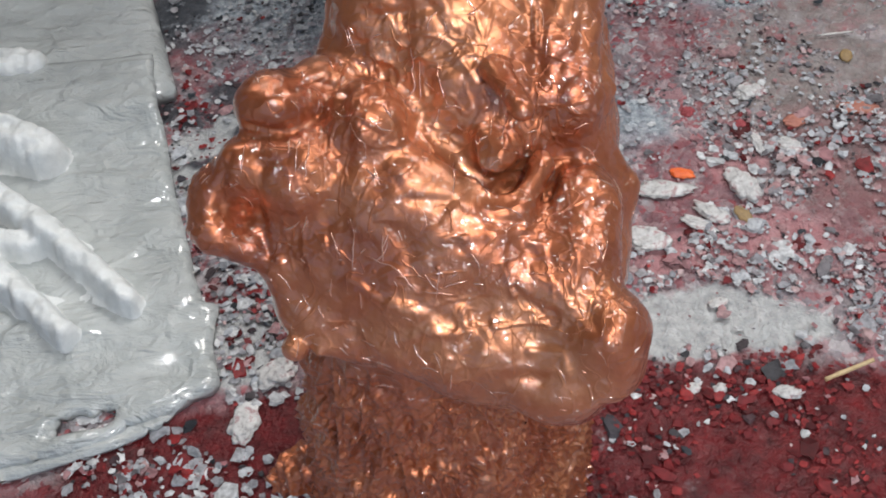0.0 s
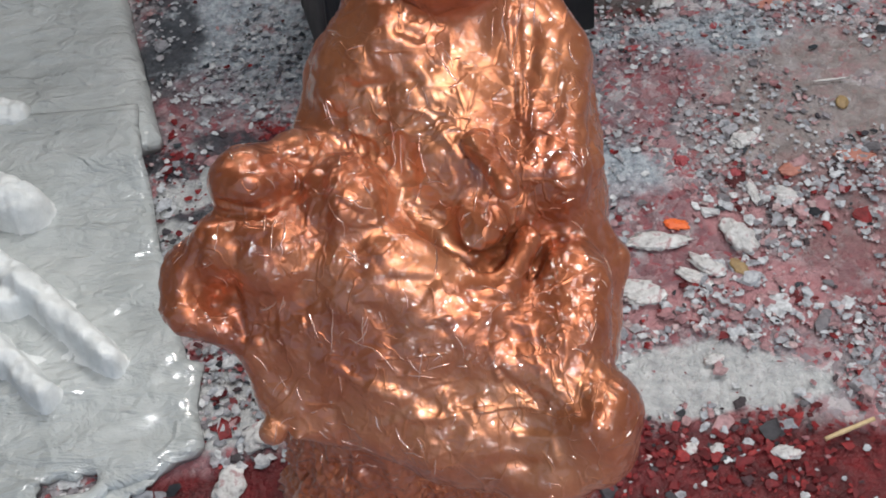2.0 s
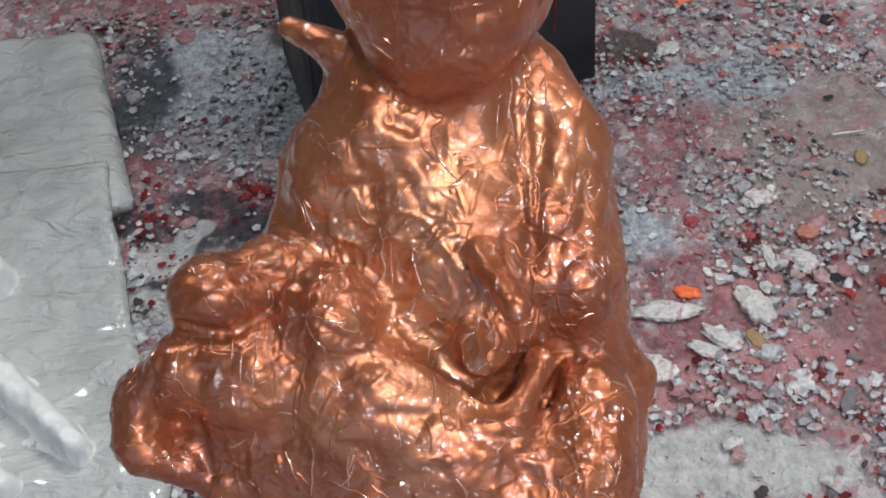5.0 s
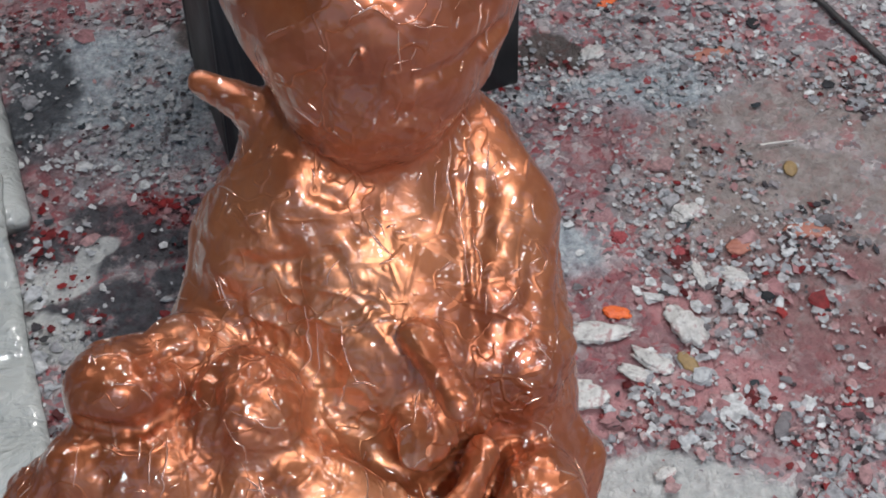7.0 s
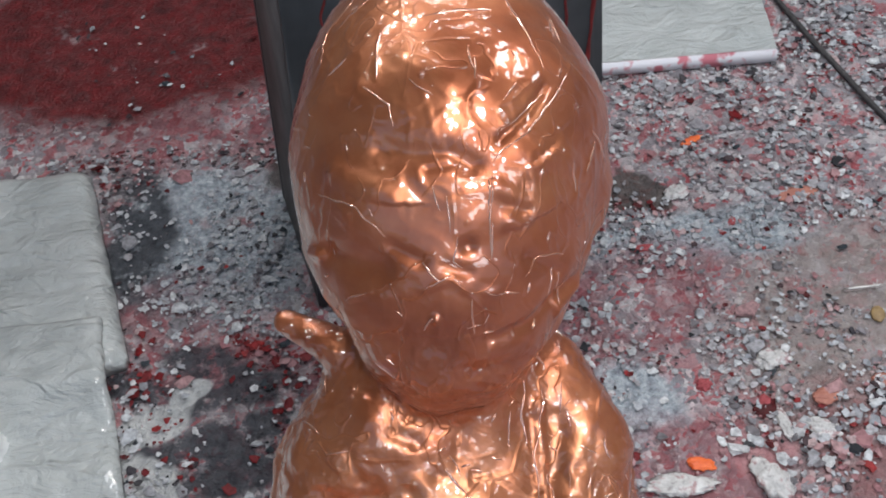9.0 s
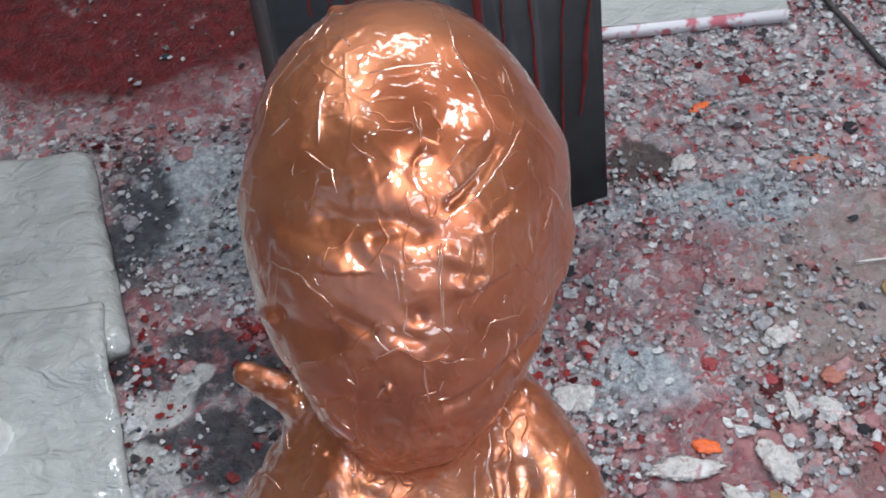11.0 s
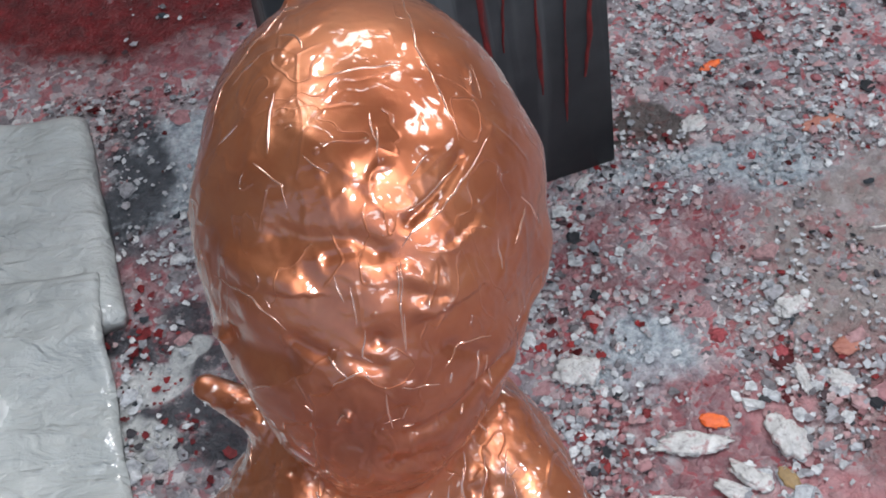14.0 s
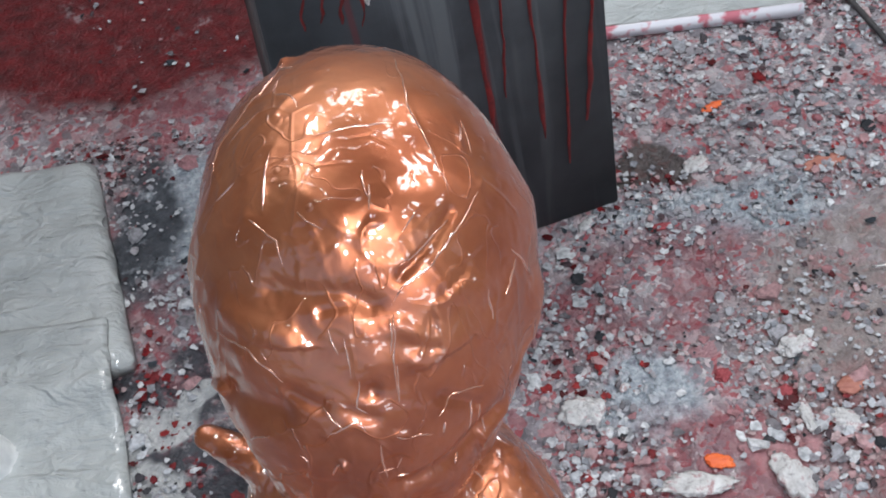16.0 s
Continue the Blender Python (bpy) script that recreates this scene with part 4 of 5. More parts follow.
def split(verts, faces):
    """Each quad cut into four."""
    n = len(verts)
    edges = np.sort(np.stack([faces, np.roll(faces, -1, 1)], -1), -1)
    key = edges[..., 0] * n + edges[..., 1]
    uniq, inv = np.unique(key.ravel(), return_inverse=True)
    mids = (verts[uniq // n] + verts[uniq % n]) / 2
    m = n + inv.reshape(faces.shape)
    centre = n + len(uniq) + np.arange(len(faces))
    verts = np.concatenate([verts, mids, verts[faces].mean(1)])
    quads = [np.stack([faces[:, k], m[:, k], centre, m[:, k - 1]], -1) for k in range(4)]
    return verts, np.concatenate(quads)


def smooth(verts, faces, rounds):
    for _ in range(rounds):
        total, count = np.zeros_like(verts), np.zeros(len(verts))
        for k in range(4):
            for m in (1, 3):
                np.add.at(total, faces[:, k], verts[faces[:, (k + m) % 4]])
                np.add.at(count, faces[:, k], 1)
        verts = verts * 0.5 + 0.5 * total / count[:, None]
    return verts


def normals(verts, faces):
    a, b, c, d = (verts[faces[:, k]] for k in range(4))
    fn = np.cross(c - a, d - b)
    out = np.zeros_like(verts)
    for k in range(4):
        np.add.at(out, faces[:, k], fn)
    return out / (np.linalg.norm(out, axis=1)[:, None] + 1e-12)


THIN = []


def wrinkle(verts, faces):
    """Folds, creases, drips and dents of the wrapped and painted skin."""
    verts = smooth(verts, faces, 2)
    verts, faces = split(verts, faces)
    verts = smooth(verts, faces, 2)
    normal = normals(verts, faces)
    push = np.zeros(len(verts))

    def fold(width, height, *line):
        if width < 0.0030 and height > 0:
            THIN.append(line)
            height *= 0.35
        for p, q in zip(line, line[1:] or line):
            p, q = np.array(p), np.array(q)
            near = np.all((verts > np.minimum(p, q) - 3 * width - 0.004) & (verts < np.maximum(p, q) + 3 * width + 0.004), axis=1)
            v, d = verts[near] - p, q - p
            t = np.clip(v @ d / max(float(d @ d), 1e-9), 0, 1)
            gap = np.linalg.norm(v - t[:, None] * d, axis=1)
            add = height * np.exp(-(gap / (0.75 * width)) ** 2)
            old = lines[near]
            lines[near] = np.where(np.abs(add) > np.abs(old), add, old) if height > 0 else np.minimum(old, add)

    for work in (head_folds, chest_folds, lap_folds, base_folds):
        lines = np.zeros(len(verts))
        work(fold)
        push += lines * (0.5 if work is head_folds else 0.5)
    for i, (x, y, z) in enumerate(verts.tolist()):
        rough = 1.0 if z < 0.74 else max(0.60, 1.0 - (z - 0.74) * 6)
        big = noise.noise((x * 17, y * 17, z * 14))
        mid = noise.noise((x * 42 + 5, y * 42, z * 34))
        where = min(max(noise.noise((x * 13, y * 13, z * 13 + 30)) * 2.2 + 0.35, 0.0), 1.0)
        warp = noise.noise((x * 24, y * 24, z * 24 + 9))
        fold_ = max(1.0 - abs(noise.noise((x * 44 + warp * 0.9, y * 44, z * 20 + warp))) * 6.0, 0.0)
        rib = max(1.0 - abs(noise.noise((x * 90 + 3, y * 90, z * 38 + warp * 1.6))) * 7.5, 0.0)
        creased = 1.7 if y > -0.46 and z < 0.67 else 1.0
        d = 0.0030 * big + 0.0025 * (0.55 if z > 0.74 else 1.0) * mid + creased * where * (0.0007 * fold_ ** 1.6 + 0.0006 * rib ** 1.6)
        if z < 0.42:
            low = min((0.42 - z) * 12, 1.0)
            drip = max(1.0 - abs(noise.noise((x * 70, y * 70, z * 14 + 4))) * 4.0, 0.0)
            d += low * (0.0060 * drip ** 1.5 + 0.009 * abs(noise.noise((x * 48, y * 48, z * 16))))
            crumple = abs(noise.noise((x * 75 + warp, y * 75, z * 62 + warp))) + 0.55 * abs(noise.noise((x * 150, y * 150 + warp, z * 120)))
            d += low * 0.008 * (0.35 - crumple)
        if z < 0.80:
            bulge = abs(noise.noise((x * 27 + 2, y * 27, z * 25))) + 0.5 * abs(noise.noise((x * 58, y * 58 + 7, z * 50)))
            on_chest = min(max((y + 0.46) * 30, 0.0), 1.0) * min(max((0.68 - z) * 30, 0.0), 1.0)
            d += (0.0024 + 0.0026 * on_chest) * min((0.80 - z) * 14, 1.0) * (1.0 if z < 0.68 else 0.3) * (bulge - 0.25)
        push[i] += d * rough
    return verts + normal * push[:, None], faces


def film_creases(verts, faces, count=550):
    """Thin standing creases of the clear film over the painted skin, strewn pale for its glints."""
    rng = np.random.default_rng(21)
    normal = normals(verts, faces)
    tree = kdtree.KDTree(len(verts))
    for k, p in enumerate(verts.tolist()):
        tree.insert(p, k)
    tree.balance()
    seen = np.flatnonzero((normal @ np.array((0, -0.6, 0.8)) > 0.42) & (verts[:, 2] > 0.02))
    out, quads = [], []

    def strip(path, wide):
        """One crease along a path, laid on the skin and drawn out thin at both ends."""
        rows, last = [], len(path) - 1
        for k, at in enumerate(path):
            _, near, _ = tree.find(at)
            n = Vector(normal[near])
            p = at + n * (Vector(verts[near]) - at).dot(n)
            way = path[min(k + 1, last)] - path[max(k - 1, 0)]
            across = n.cross(way).normalized()
            thin = math.sin(math.pi * (k + 0.25) / (last + 0.5)) ** 0.5 * (1 + 0.5 * noise.noise(p * 260))
            rows.append([p + across * wide * q * thin + n * (wide * 1.1 * thin * (1 - q * q) - 0.0002) for q in (-1.0, -0.55, 0.0, 0.55, 1.0)])
        first = len(verts) + len(out)
        out.extend(v for row in rows for v in row)
        for k in range(last):
            for q in range(4):
                a = first + 5 * k + q
                quads.append((a, a + 5, a + 6, a + 1))

    for line in THIN:
        path = []
        for p, q in zip(line, line[1:]):
            p, q = Vector(p), Vector(q)
            n = max(int((q - p).length / 0.0022), 1)
            path += [p.lerp(q, k / n) + Vector(noise.noise_vector(p.lerp(q, k / n) * 130)) * 0.0012 for k in range(n)]
        if len(path) > 2:
            strip(path, 0.0006)
    for start in rng.choice(seen, count).tolist():
        at, n = Vector(verts[start]), Vector(normal[start])
        luck, turn, long, wide, bend = rng.random(), rng.uniform(0, math.pi), rng.random(), rng.uniform(0.00035, 0.0009), rng.uniform(-0.13, 0.13)
        crowd = noise.noise(at * 22 + Vector((0, 0, 3))) + (0.20 if at.z < 0.68 and at.y > -0.46 else 0.12)
        if luck > 0.5 + 1.6 * crowd or (at.z > 0.76 and luck > 0.12):
            continue
        side = n.cross(Vector((0, 0, 1))).normalized()
        way = side * math.cos(turn) + side.cross(n) * math.sin(turn)
        path = [at.copy()]
        for k in range(3 + int(10 * long ** 2)):
            at = at + way * 0.0016
            _, near, _ = tree.find(at)
            n = Vector(normal[near])
            at = at + n * (Vector(verts[near]) - at).dot(n)
            way = (way + n.cross(way) * bend)
            way = (way - n * way.dot(n)).normalized()
            path.append(at.copy())
        strip(path, wide)
    return np.array(out), quads


def build_statue():
    verts, faces = figure_mesh()
    verts, faces = wrinkle(verts, faces)
    verts[:, 2] = np.maximum(verts[:, 2], -0.004)
    more, quads = film_creases(verts, faces)
    me = mesh_from("statue", verts.tolist() + more.tolist(), faces.tolist() + quads, COPPER)
    me.materials.append(GLINT_CREASE)
    me.polygons.foreach_set("material_index", np.repeat((0, 1), (len(faces), len(quads))).astype(np.int32))
    tagged(new("statue", me), "glossy copper-painted figure statue with wrinkled wrapped skin standing on the floor", "statue")


build_statue()


# ---- dark box behind the statue ----
def build_box():
    fr, fl = Vector((0.163, 0.384, 0)), Vector((-0.202, 0.289, 0))
    along = (fr - fl).normalized()
    back = Vector((-along.y, along.x, 0))
    depth, high, wall, taper = 0.215, 0.62, 0.016, 0.050
    root = new("plinth_box")
    root.location = fl
    tagged(root, "dark painted wooden box with red paint runs standing on the floor", "box")

    def board(name, at, u, v, w, label="", lean=(0, 0), material=DARK):
        bm = bmesh.new()
        ps = [at + u * i + v * j + w * k + along * lean[i] * k for i in (0, 1) for j in (0, 1) for k in (0, 1)]
        vs = [bm.verts.new(p) for p in ps]
        for f in ((0, 1, 3, 2), (4, 6, 7, 5), (0, 4, 5, 1), (2, 3, 7, 6), (0, 2, 6, 4), (1, 5, 7, 3)):
            bm.faces.new([vs[k] for k in f])
        bmesh.ops.recalc_face_normals(bm, faces=bm.faces)
        bmesh.ops.bevel(bm, geom=list(bm.edges), offset=0.0025, segments=2, affect="EDGES")
        return part(name, bm, material, root, label)

    wide = (fr - fl).length
    up = Vector((0, 0, high))
    front = board("front_panel", Vector(), along * wide, back * wall, up, "black panel with long red drips", (taper, 0))
    board("side_panel", back * (wall + 0.002), along * wall, back * (depth - 2 * wall), up, "grey-brown side board", (taper, taper), SIDE)
    board("side_panel", along * (wide - wall) + back * (wall + 0.002), along * wall, back * (depth - 2 * wall), up)
    board("back_panel", back * (depth - wall + 0.004), along * wide, back * wall, up, "", (taper, 0))
    board("top_panel", up + Vector((0, 0, 0.002)) - back * 0.002 + along * taper, along * (wide - taper), back * (depth + 0.006), Vector((0, 0, wall)))
    # Runs of paint that have dried on the front: foot and head along the panel, and width.
    for u0, z0, u1, z1, w, material in (
            (0.240, 0.173, 0.240, 0.416, 0.0061, RUN),
            (0.296, 0.154, 0.298, 0.387, 0.0047, RUN),
            (0.347, 0.161, 0.366, 0.344, 0.0052, RUN),
            (0.258, 0.236, 0.270, 0.403, 0.0033, RUN),
            (0.090, 0.411, 0.107, 0.476, 0.0042, RUN),
            (0.109, 0.402, 0.125, 0.467, 0.0038, RUN),
            (0.072, 0.408, 0.087, 0.484, 0.0028, RUN),
            (0.129, 0.392, 0.140, 0.461, 0.0028, RUN),
            (0.139, 0.414, 0.145, 0.459, 0.0056, PLASTER),
            (0.321, 0.099, 0.333, 0.343, 0.0033, RUN),
    ):
        bm = bmesh.new()
        rows = []
        for t in np.linspace(0, 1, 25):
            t2 = t * 1.6
            u = u0 + (u1 - u0) * t2 + 0.003 * noise.noise((u0 * 50, t * 9, 2))
            z = min(z0 + (z1 - z0) * t2, high - 0.01)
            half = w * (0.48 + 0.5 * noise.noise((u0 * 90, t * 7, 5))) * min(1.0, 0.45 + t * 5)
            rows.append([bm.verts.new(along * (u + q * half) + back * (-0.0004 - 0.0014 * (1 - q * q)) + Vector((0, 0, z))) for q in (-1, -0.5, 0, 0.5, 1)])
        for p, q in zip(rows, rows[1:]):
            for k in range(4):
                bm.faces.new((p[k], p[k + 1], q[k + 1], q[k]))
        part("paint_run", bm, material, front, "dried run of paint")


build_box()


# ---- white sheets ----
def build_slab(name, outline, z_low, thick, step, label, sag=0.004, seed=0.0, cell=0.011, holes=()):
    """A soft sheet with rounded, uneven edges, cut to an outline that runs counter-clockwise."""
    pts = [Vector((x, y)) for x, y in outline]
    edges = list(zip(pts, pts[1:] + pts[:1]))
    for hole in holes:
        ring = [Vector(p) for p in hole]
        edges += zip(ring, ring[1:] + ring[:1])
    xs = np.arange(min(p.x for p in pts), max(p.x for p in pts) + cell, cell)
    ys = np.arange(min(p.y for p in pts), max(p.y for p in pts) + cell, cell)

    def edge_distance(q):
        best, where, wn = 9.0, None, 0
        for p, r in edges:
            e = r - p
            t = max(0.0, min(1.0, (q - p).dot(e) / e.length_squared))
            c = p + e * t
            if (q - c).length < best:
                best, where = (q - c).length, c
            if (p.y <= q.y < r.y or r.y <= q.y < p.y) and q.x < p.x + (q.y - p.y) / (r.y - p.y) * e.x:
                wn ^= 1
        return (best if wn else -best), where

    top, low, keep = {}, {}, {}
    verts = []
    for i, x in enumerate(xs):
        for j, y in enumerate(ys):
            d, near = edge_distance(Vector((x, y)))
            if d < -cell * 0.72:
                continue
            if d < cell * 0.5:
                x2, y2 = near.x, near.y
                d = 0.0
            else:
                x2, y2 = x, y
            x2 += 0.0022 * noise.noise((x * 40, y * 40, seed)) if d == 0 else 0
            z0 = z_low + step * min(max((y - 0.13) / 0.06, 0.0), 1.0)
            thick_here = thick * (1 - 0.45 * min(max((y - 0.13) / 0.06, 0.0), 1.0)) if step else thick
            round_ = thick_here * (1 - max(0.0, 1 - d / (thick_here * 0.5)) ** 2 * 0.45)
            z = z0 + round_ + sag * noise.noise((x * 14, y * 22, seed)) + 0.002 * noise.noise((x * 45, y * 70, seed + 3))
            top[i, j] = len(verts)
            verts.append((x2, y2, max(z, z0 + 0.004)))
            low[i, j] = len(verts)
            verts.append((x2, y2, z0))
    faces, used = [], {}
    for (i, j) in list(top):
        ring = [(i, j), (i + 1, j), (i + 1, j + 1), (i, j + 1)]
        if all(r in top for r in ring):
            faces.append([top[r] for r in ring])
            faces.append([low[r] for r in reversed(ring)])
            for a, b in zip(ring, ring[1:] + ring[:1]):
                used[a, b] = 1
    for a, b in used:
        if (b, a) not in used:
            faces.append([low[a], low[b], top[b], top[a]])
    ob = new(name, mesh_from(name, verts, faces, SHEET))
    return tagged(ob, label, "sheet")


UPPER = [(-0.516, 0.524), (-0.436, 0.239), (-0.433, 0.224), (-0.468, 0.213), (-0.591, 0.196), (-1.036, 0.156), (-1.064, 0.580), (-0.651, 0.569), (-0.544, 0.575), (-0.527, 0.563)]
LOWER = [(-0.656, 0.287), (-0.499, 0.284), (-0.469, 0.286), (-0.453, 0.202), (-0.419, 0.051), (-0.394, -0.037), (-0.368, -0.129), (-0.348, -0.135), (-0.351, -0.191), (-0.337, -0.243),
         (-0.344, -0.255), (-0.366, -0.263), (-0.393, -0.281), (-0.433, -0.290), (-0.460, -0.309), (-0.505, -0.322), (-0.569, -0.332), (-0.995, -0.373), (-1.034, 0.259)]
TEAR = [(-0.527, -0.303), (-0.513, -0.277), (-0.496, -0.269), (-0.478, -0.275), (-0.466, -0.263), (-0.448, -0.276), (-0.465, -0.290), (-0.492, -0.294)]
UNDER = [(-0.369, -0.252), (-0.364, -0.258), (-0.380, -0.269), (-0.395, -0.291), (-0.421, -0.304), (-0.450, -0.316), (-0.482, -0.325), (-0.550, -0.344), (-0.646, -0.359), (-0.993, -0.400), (-0.998, -0.318), (-0.571, -0.314), (-0.506, -0.303), (-0.451, -0.293), (-0.406, -0.270)]
build_slab("foam_sheet", UPPER, 0.0, 0.026, 0.0, "white film-wrapped foam sheet lying flat on the floor", sag=0.007, seed=1.0)
build_slab("foam_sheet", LOWER, 0.0, 0.014, 0.027, "creased white film-covered sheet with a torn lower edge", sag=0.006, seed=7.0, cell=0.007, holes=(TEAR,))
build_slab("film_sheet", UNDER, 0.0, 0.007, 0.0, "thin torn white film under the sheet's edge", sag=0.003, seed=11.0, cell=0.008)


FOAM = plain_material("white_foam", (0.55, 0.575, 0.57), (0.70, 0.72, 0.71), 45, 0.5, 0.6, 0.003)


def build_foam_figure():
    """A lying figure of white foam limbs that rise out of a skin of film."""
    limbs = ((-0.693, 0.090, 0.018, -0.559, -0.023, 0.020, 0.040), (-0.559, -0.023, 0.019, -0.451, -0.131, 0.015, 0.036), (-0.666, -0.024, 0.018, -0.522, -0.172, 0.016, 0.034),
             (-0.649, 0.146, 0.036, -0.594, 0.113, 0.032, 0.050), (-0.686, 0.292, 0.034, -0.638, 0.288, 0.026, 0.036), (-0.707, -0.016, 0.026, -0.582, -0.034, 0.018, 0.030), (-0.683, 0.085, 0.03, -0.686, 0.290, 0.03, 0.001), (-0.666, -0.024, 0.03, -0.693, 0.090, 0.03, 0.001), (-0.636, 0.136, 0.03, -0.684, 0.095, 0.03, 0.001))
    cell = 0.0035
    xs, ys = np.arange(-0.80, -0.42, cell), np.arange(-0.22, 0.35, cell)
    number, verts, faces = {}, [], []
    for i, x in enumerate(xs):
        for j, y in enumerate(ys):
            wx = x + 0.004 * noise.noise((x * 45, y * 45, 2)) + 0.0012 * noise.noise((x * 130, y * 130, 5))
            wy = y + 0.004 * noise.noise((x * 45, y * 45, 9)) + 0.0012 * noise.noise((x * 130, y * 130, 7))
            high, skin = 0.0, 0.0
            for x0, y0, r0, x1, y1, r1, up in limbs:
                dx, dy = x1 - x0, y1 - y0
                t = min(max(((wx - x0) * dx + (wy - y0) * dy) / (dx * dx + dy * dy), 0.0), 1.0)
                gap = math.hypot(wx - x0 - t * dx, wy - y0 - t * dy) / (r0 + (r1 - r0) * t)
                high = max(high, up * max(1 - gap ** 4, 0.0) ** 0.5)
                skin = max(skin, 0.0022 * math.exp(-((gap / 1.5) ** 2)))
            if skin < 0.0003:
                continue
            h = max(high * (1 + 0.22 * noise.noise((x * 38, y * 38, 3)) + 0.14 * noise.noise((x * 95, y * 95, 4))), skin)
            number[i, j] = len(verts)
            verts.append((x, y, 0.0105 + h))
    for i, j in list(number):
        ring = [(i, j), (i + 1, j), (i + 1, j + 1), (i, j + 1)]
        if all(r in number for r in ring):
            faces.append([number[r] for r in ring])
    used = sorted({k for f in faces for k in f})
    order = {k: n for n, k in enumerate(used)}
    faces = [[order[k] for k in f] for f in faces]
    verts = np.array(verts)[used]
    verts[:, 2] = 0.6 * verts[:, 2] + 0.4 * smooth(verts, np.array(faces), 1)[:, 2]
    tagged(new("foam_figure", mesh_from("foam_figure", verts.tolist(), faces, FOAM)), "white lying relief figure of foam limbs on the sheet", "statue")


build_foam_figure()


# ---- board behind ----
def build_board():
    root = new("canvas_board")
    root.location = (0.451, 0.667, 0)
    root.rotation_euler = (0, 0, radians(-2.0))
    tagged(root, "white board wrapped in film with pink-spotted edge lying on the floor", "board")
    bm = bmesh.new()
    bmesh.ops.create_grid(bm, x_segments=44, y_segments=40, size=0.5)
    for v in bm.verts:
        x, y = v.co.x, v.co.y
        v.co = ((x - 0.5) * 0.46, (y + 0.5) * 0.45 + 0.006, 0.020 + 0.003 * noise.noise((x * 9, y * 9, 4)) + 0.002 * noise.noise((x * 25, y * 25, 1)))
    part("film_face", bm, SHEET, root, "wrinkled clear film over white face")
    bm = bmesh.new()
    bmesh.ops.create_cube(bm, size=1)
    for v in bm.verts:
        v.co = ((v.co.x - 0.5) * 0.46, v.co.y * 0.008 + 0.002, (v.co.z + 0.5) * 0.021)
    bmesh.ops.bevel(bm, geom=list(bm.edges), offset=0.002, segments=2, affect="EDGES")
    s = Nodes("pink_spotted_edge")
    col = s.mix(s.ramp(s.noise(28, 3, 0.6), (0.50, 0.0), (0.58, 0.9)), (0.74, 0.73, 0.76), (0.55, 0.12, 0.16))
    s.set(Base_Color=col, Roughness=0.5)
    part("edge_strip", bm, s.mat, root, "white edge with pink and red spots")
    bm = bmesh.new()
    bmesh.ops.create_cube(bm, size=1)
    for v in bm.verts:
        v.co = ((v.co.x - 0.5) * 0.456, (v.co.y + 0.5) * 0.44 + 0.008, (v.co.z + 0.5) * 0.015)
    part("core", bm, PLASTER, root)


build_board()


# ---- cable ----
def build_cable():
    bm = bmesh.new()
    path = [(0.774, 0.005), (0.682, 0.210), (0.592, 0.442), (0.554, 0.549), (0.507, 0.708), (0.436, 0.987), (0.354, 1.267)]
    rings = []
    for k, (x, y) in enumerate(path):
        a, b = Vector(path[max(k - 1, 0)]), Vector(path[min(k + 1, len(path) - 1)])
        d = (b - a).normalized()
        side = Vector((d.y, -d.x, 0))
        rings.append([bm.verts.new(Vector((x, y, 0.005)) + side * 0.0042 * math.cos(q) + Vector((0, 0, 0.0042 * math.sin(q)))) for q in np.linspace(0, 2 * math.pi, 9)[:-1]])
    for r, q in zip(rings, rings[1:]):
        for k in range(8):
            bm.faces.new((r[k], r[(k + 1) % 8], q[(k + 1) % 8], q[k]))
    ob = new("cable", mesh_bm("cable", bm, RUBBER))
    tagged(ob, "thin dark cable lying across the floor", "cable")


build_cable()


# ---- loose pieces that stand out ----
def lump(name, x, y, size, turn, material, label, category, seed, squash=0.45, rough=0.35, ridges=0.0):
    bm = bmesh.new()
    bmesh.ops.create_icosphere(bm, subdivisions=4, radius=1)
    for v in bm.verts:
        p = v.co.copy()
        k = 1 + rough * noise.noise(p * 1.3 + Vector((seed, 0, 0))) + rough * 0.8 * noise.noise(p * 3.1 + Vector((0, seed, 0))) + rough * 0.4 * noise.noise(p * 7.3 + Vector((0, 0, seed))) + ridges * abs(math.sin(p.x * 5.5 + p.y * 0.8))
        v.co = Vector((p.x * size[0] * k * 0.9, p.y * size[1] * k * 0.9, max(p.z * k, -0.5) * size[1] * squash * 0.75))
    low = min(v.co.z for v in bm.verts)
    for v in bm.verts:
        v.co.z -= low
    ob = new(name, mesh_bm(name, bm, material))
    ob.matrix_world = pose(x, y, -0.001, 0, 0, turn)
    return tagged(ob, label, category, category + " pieces on the floor")


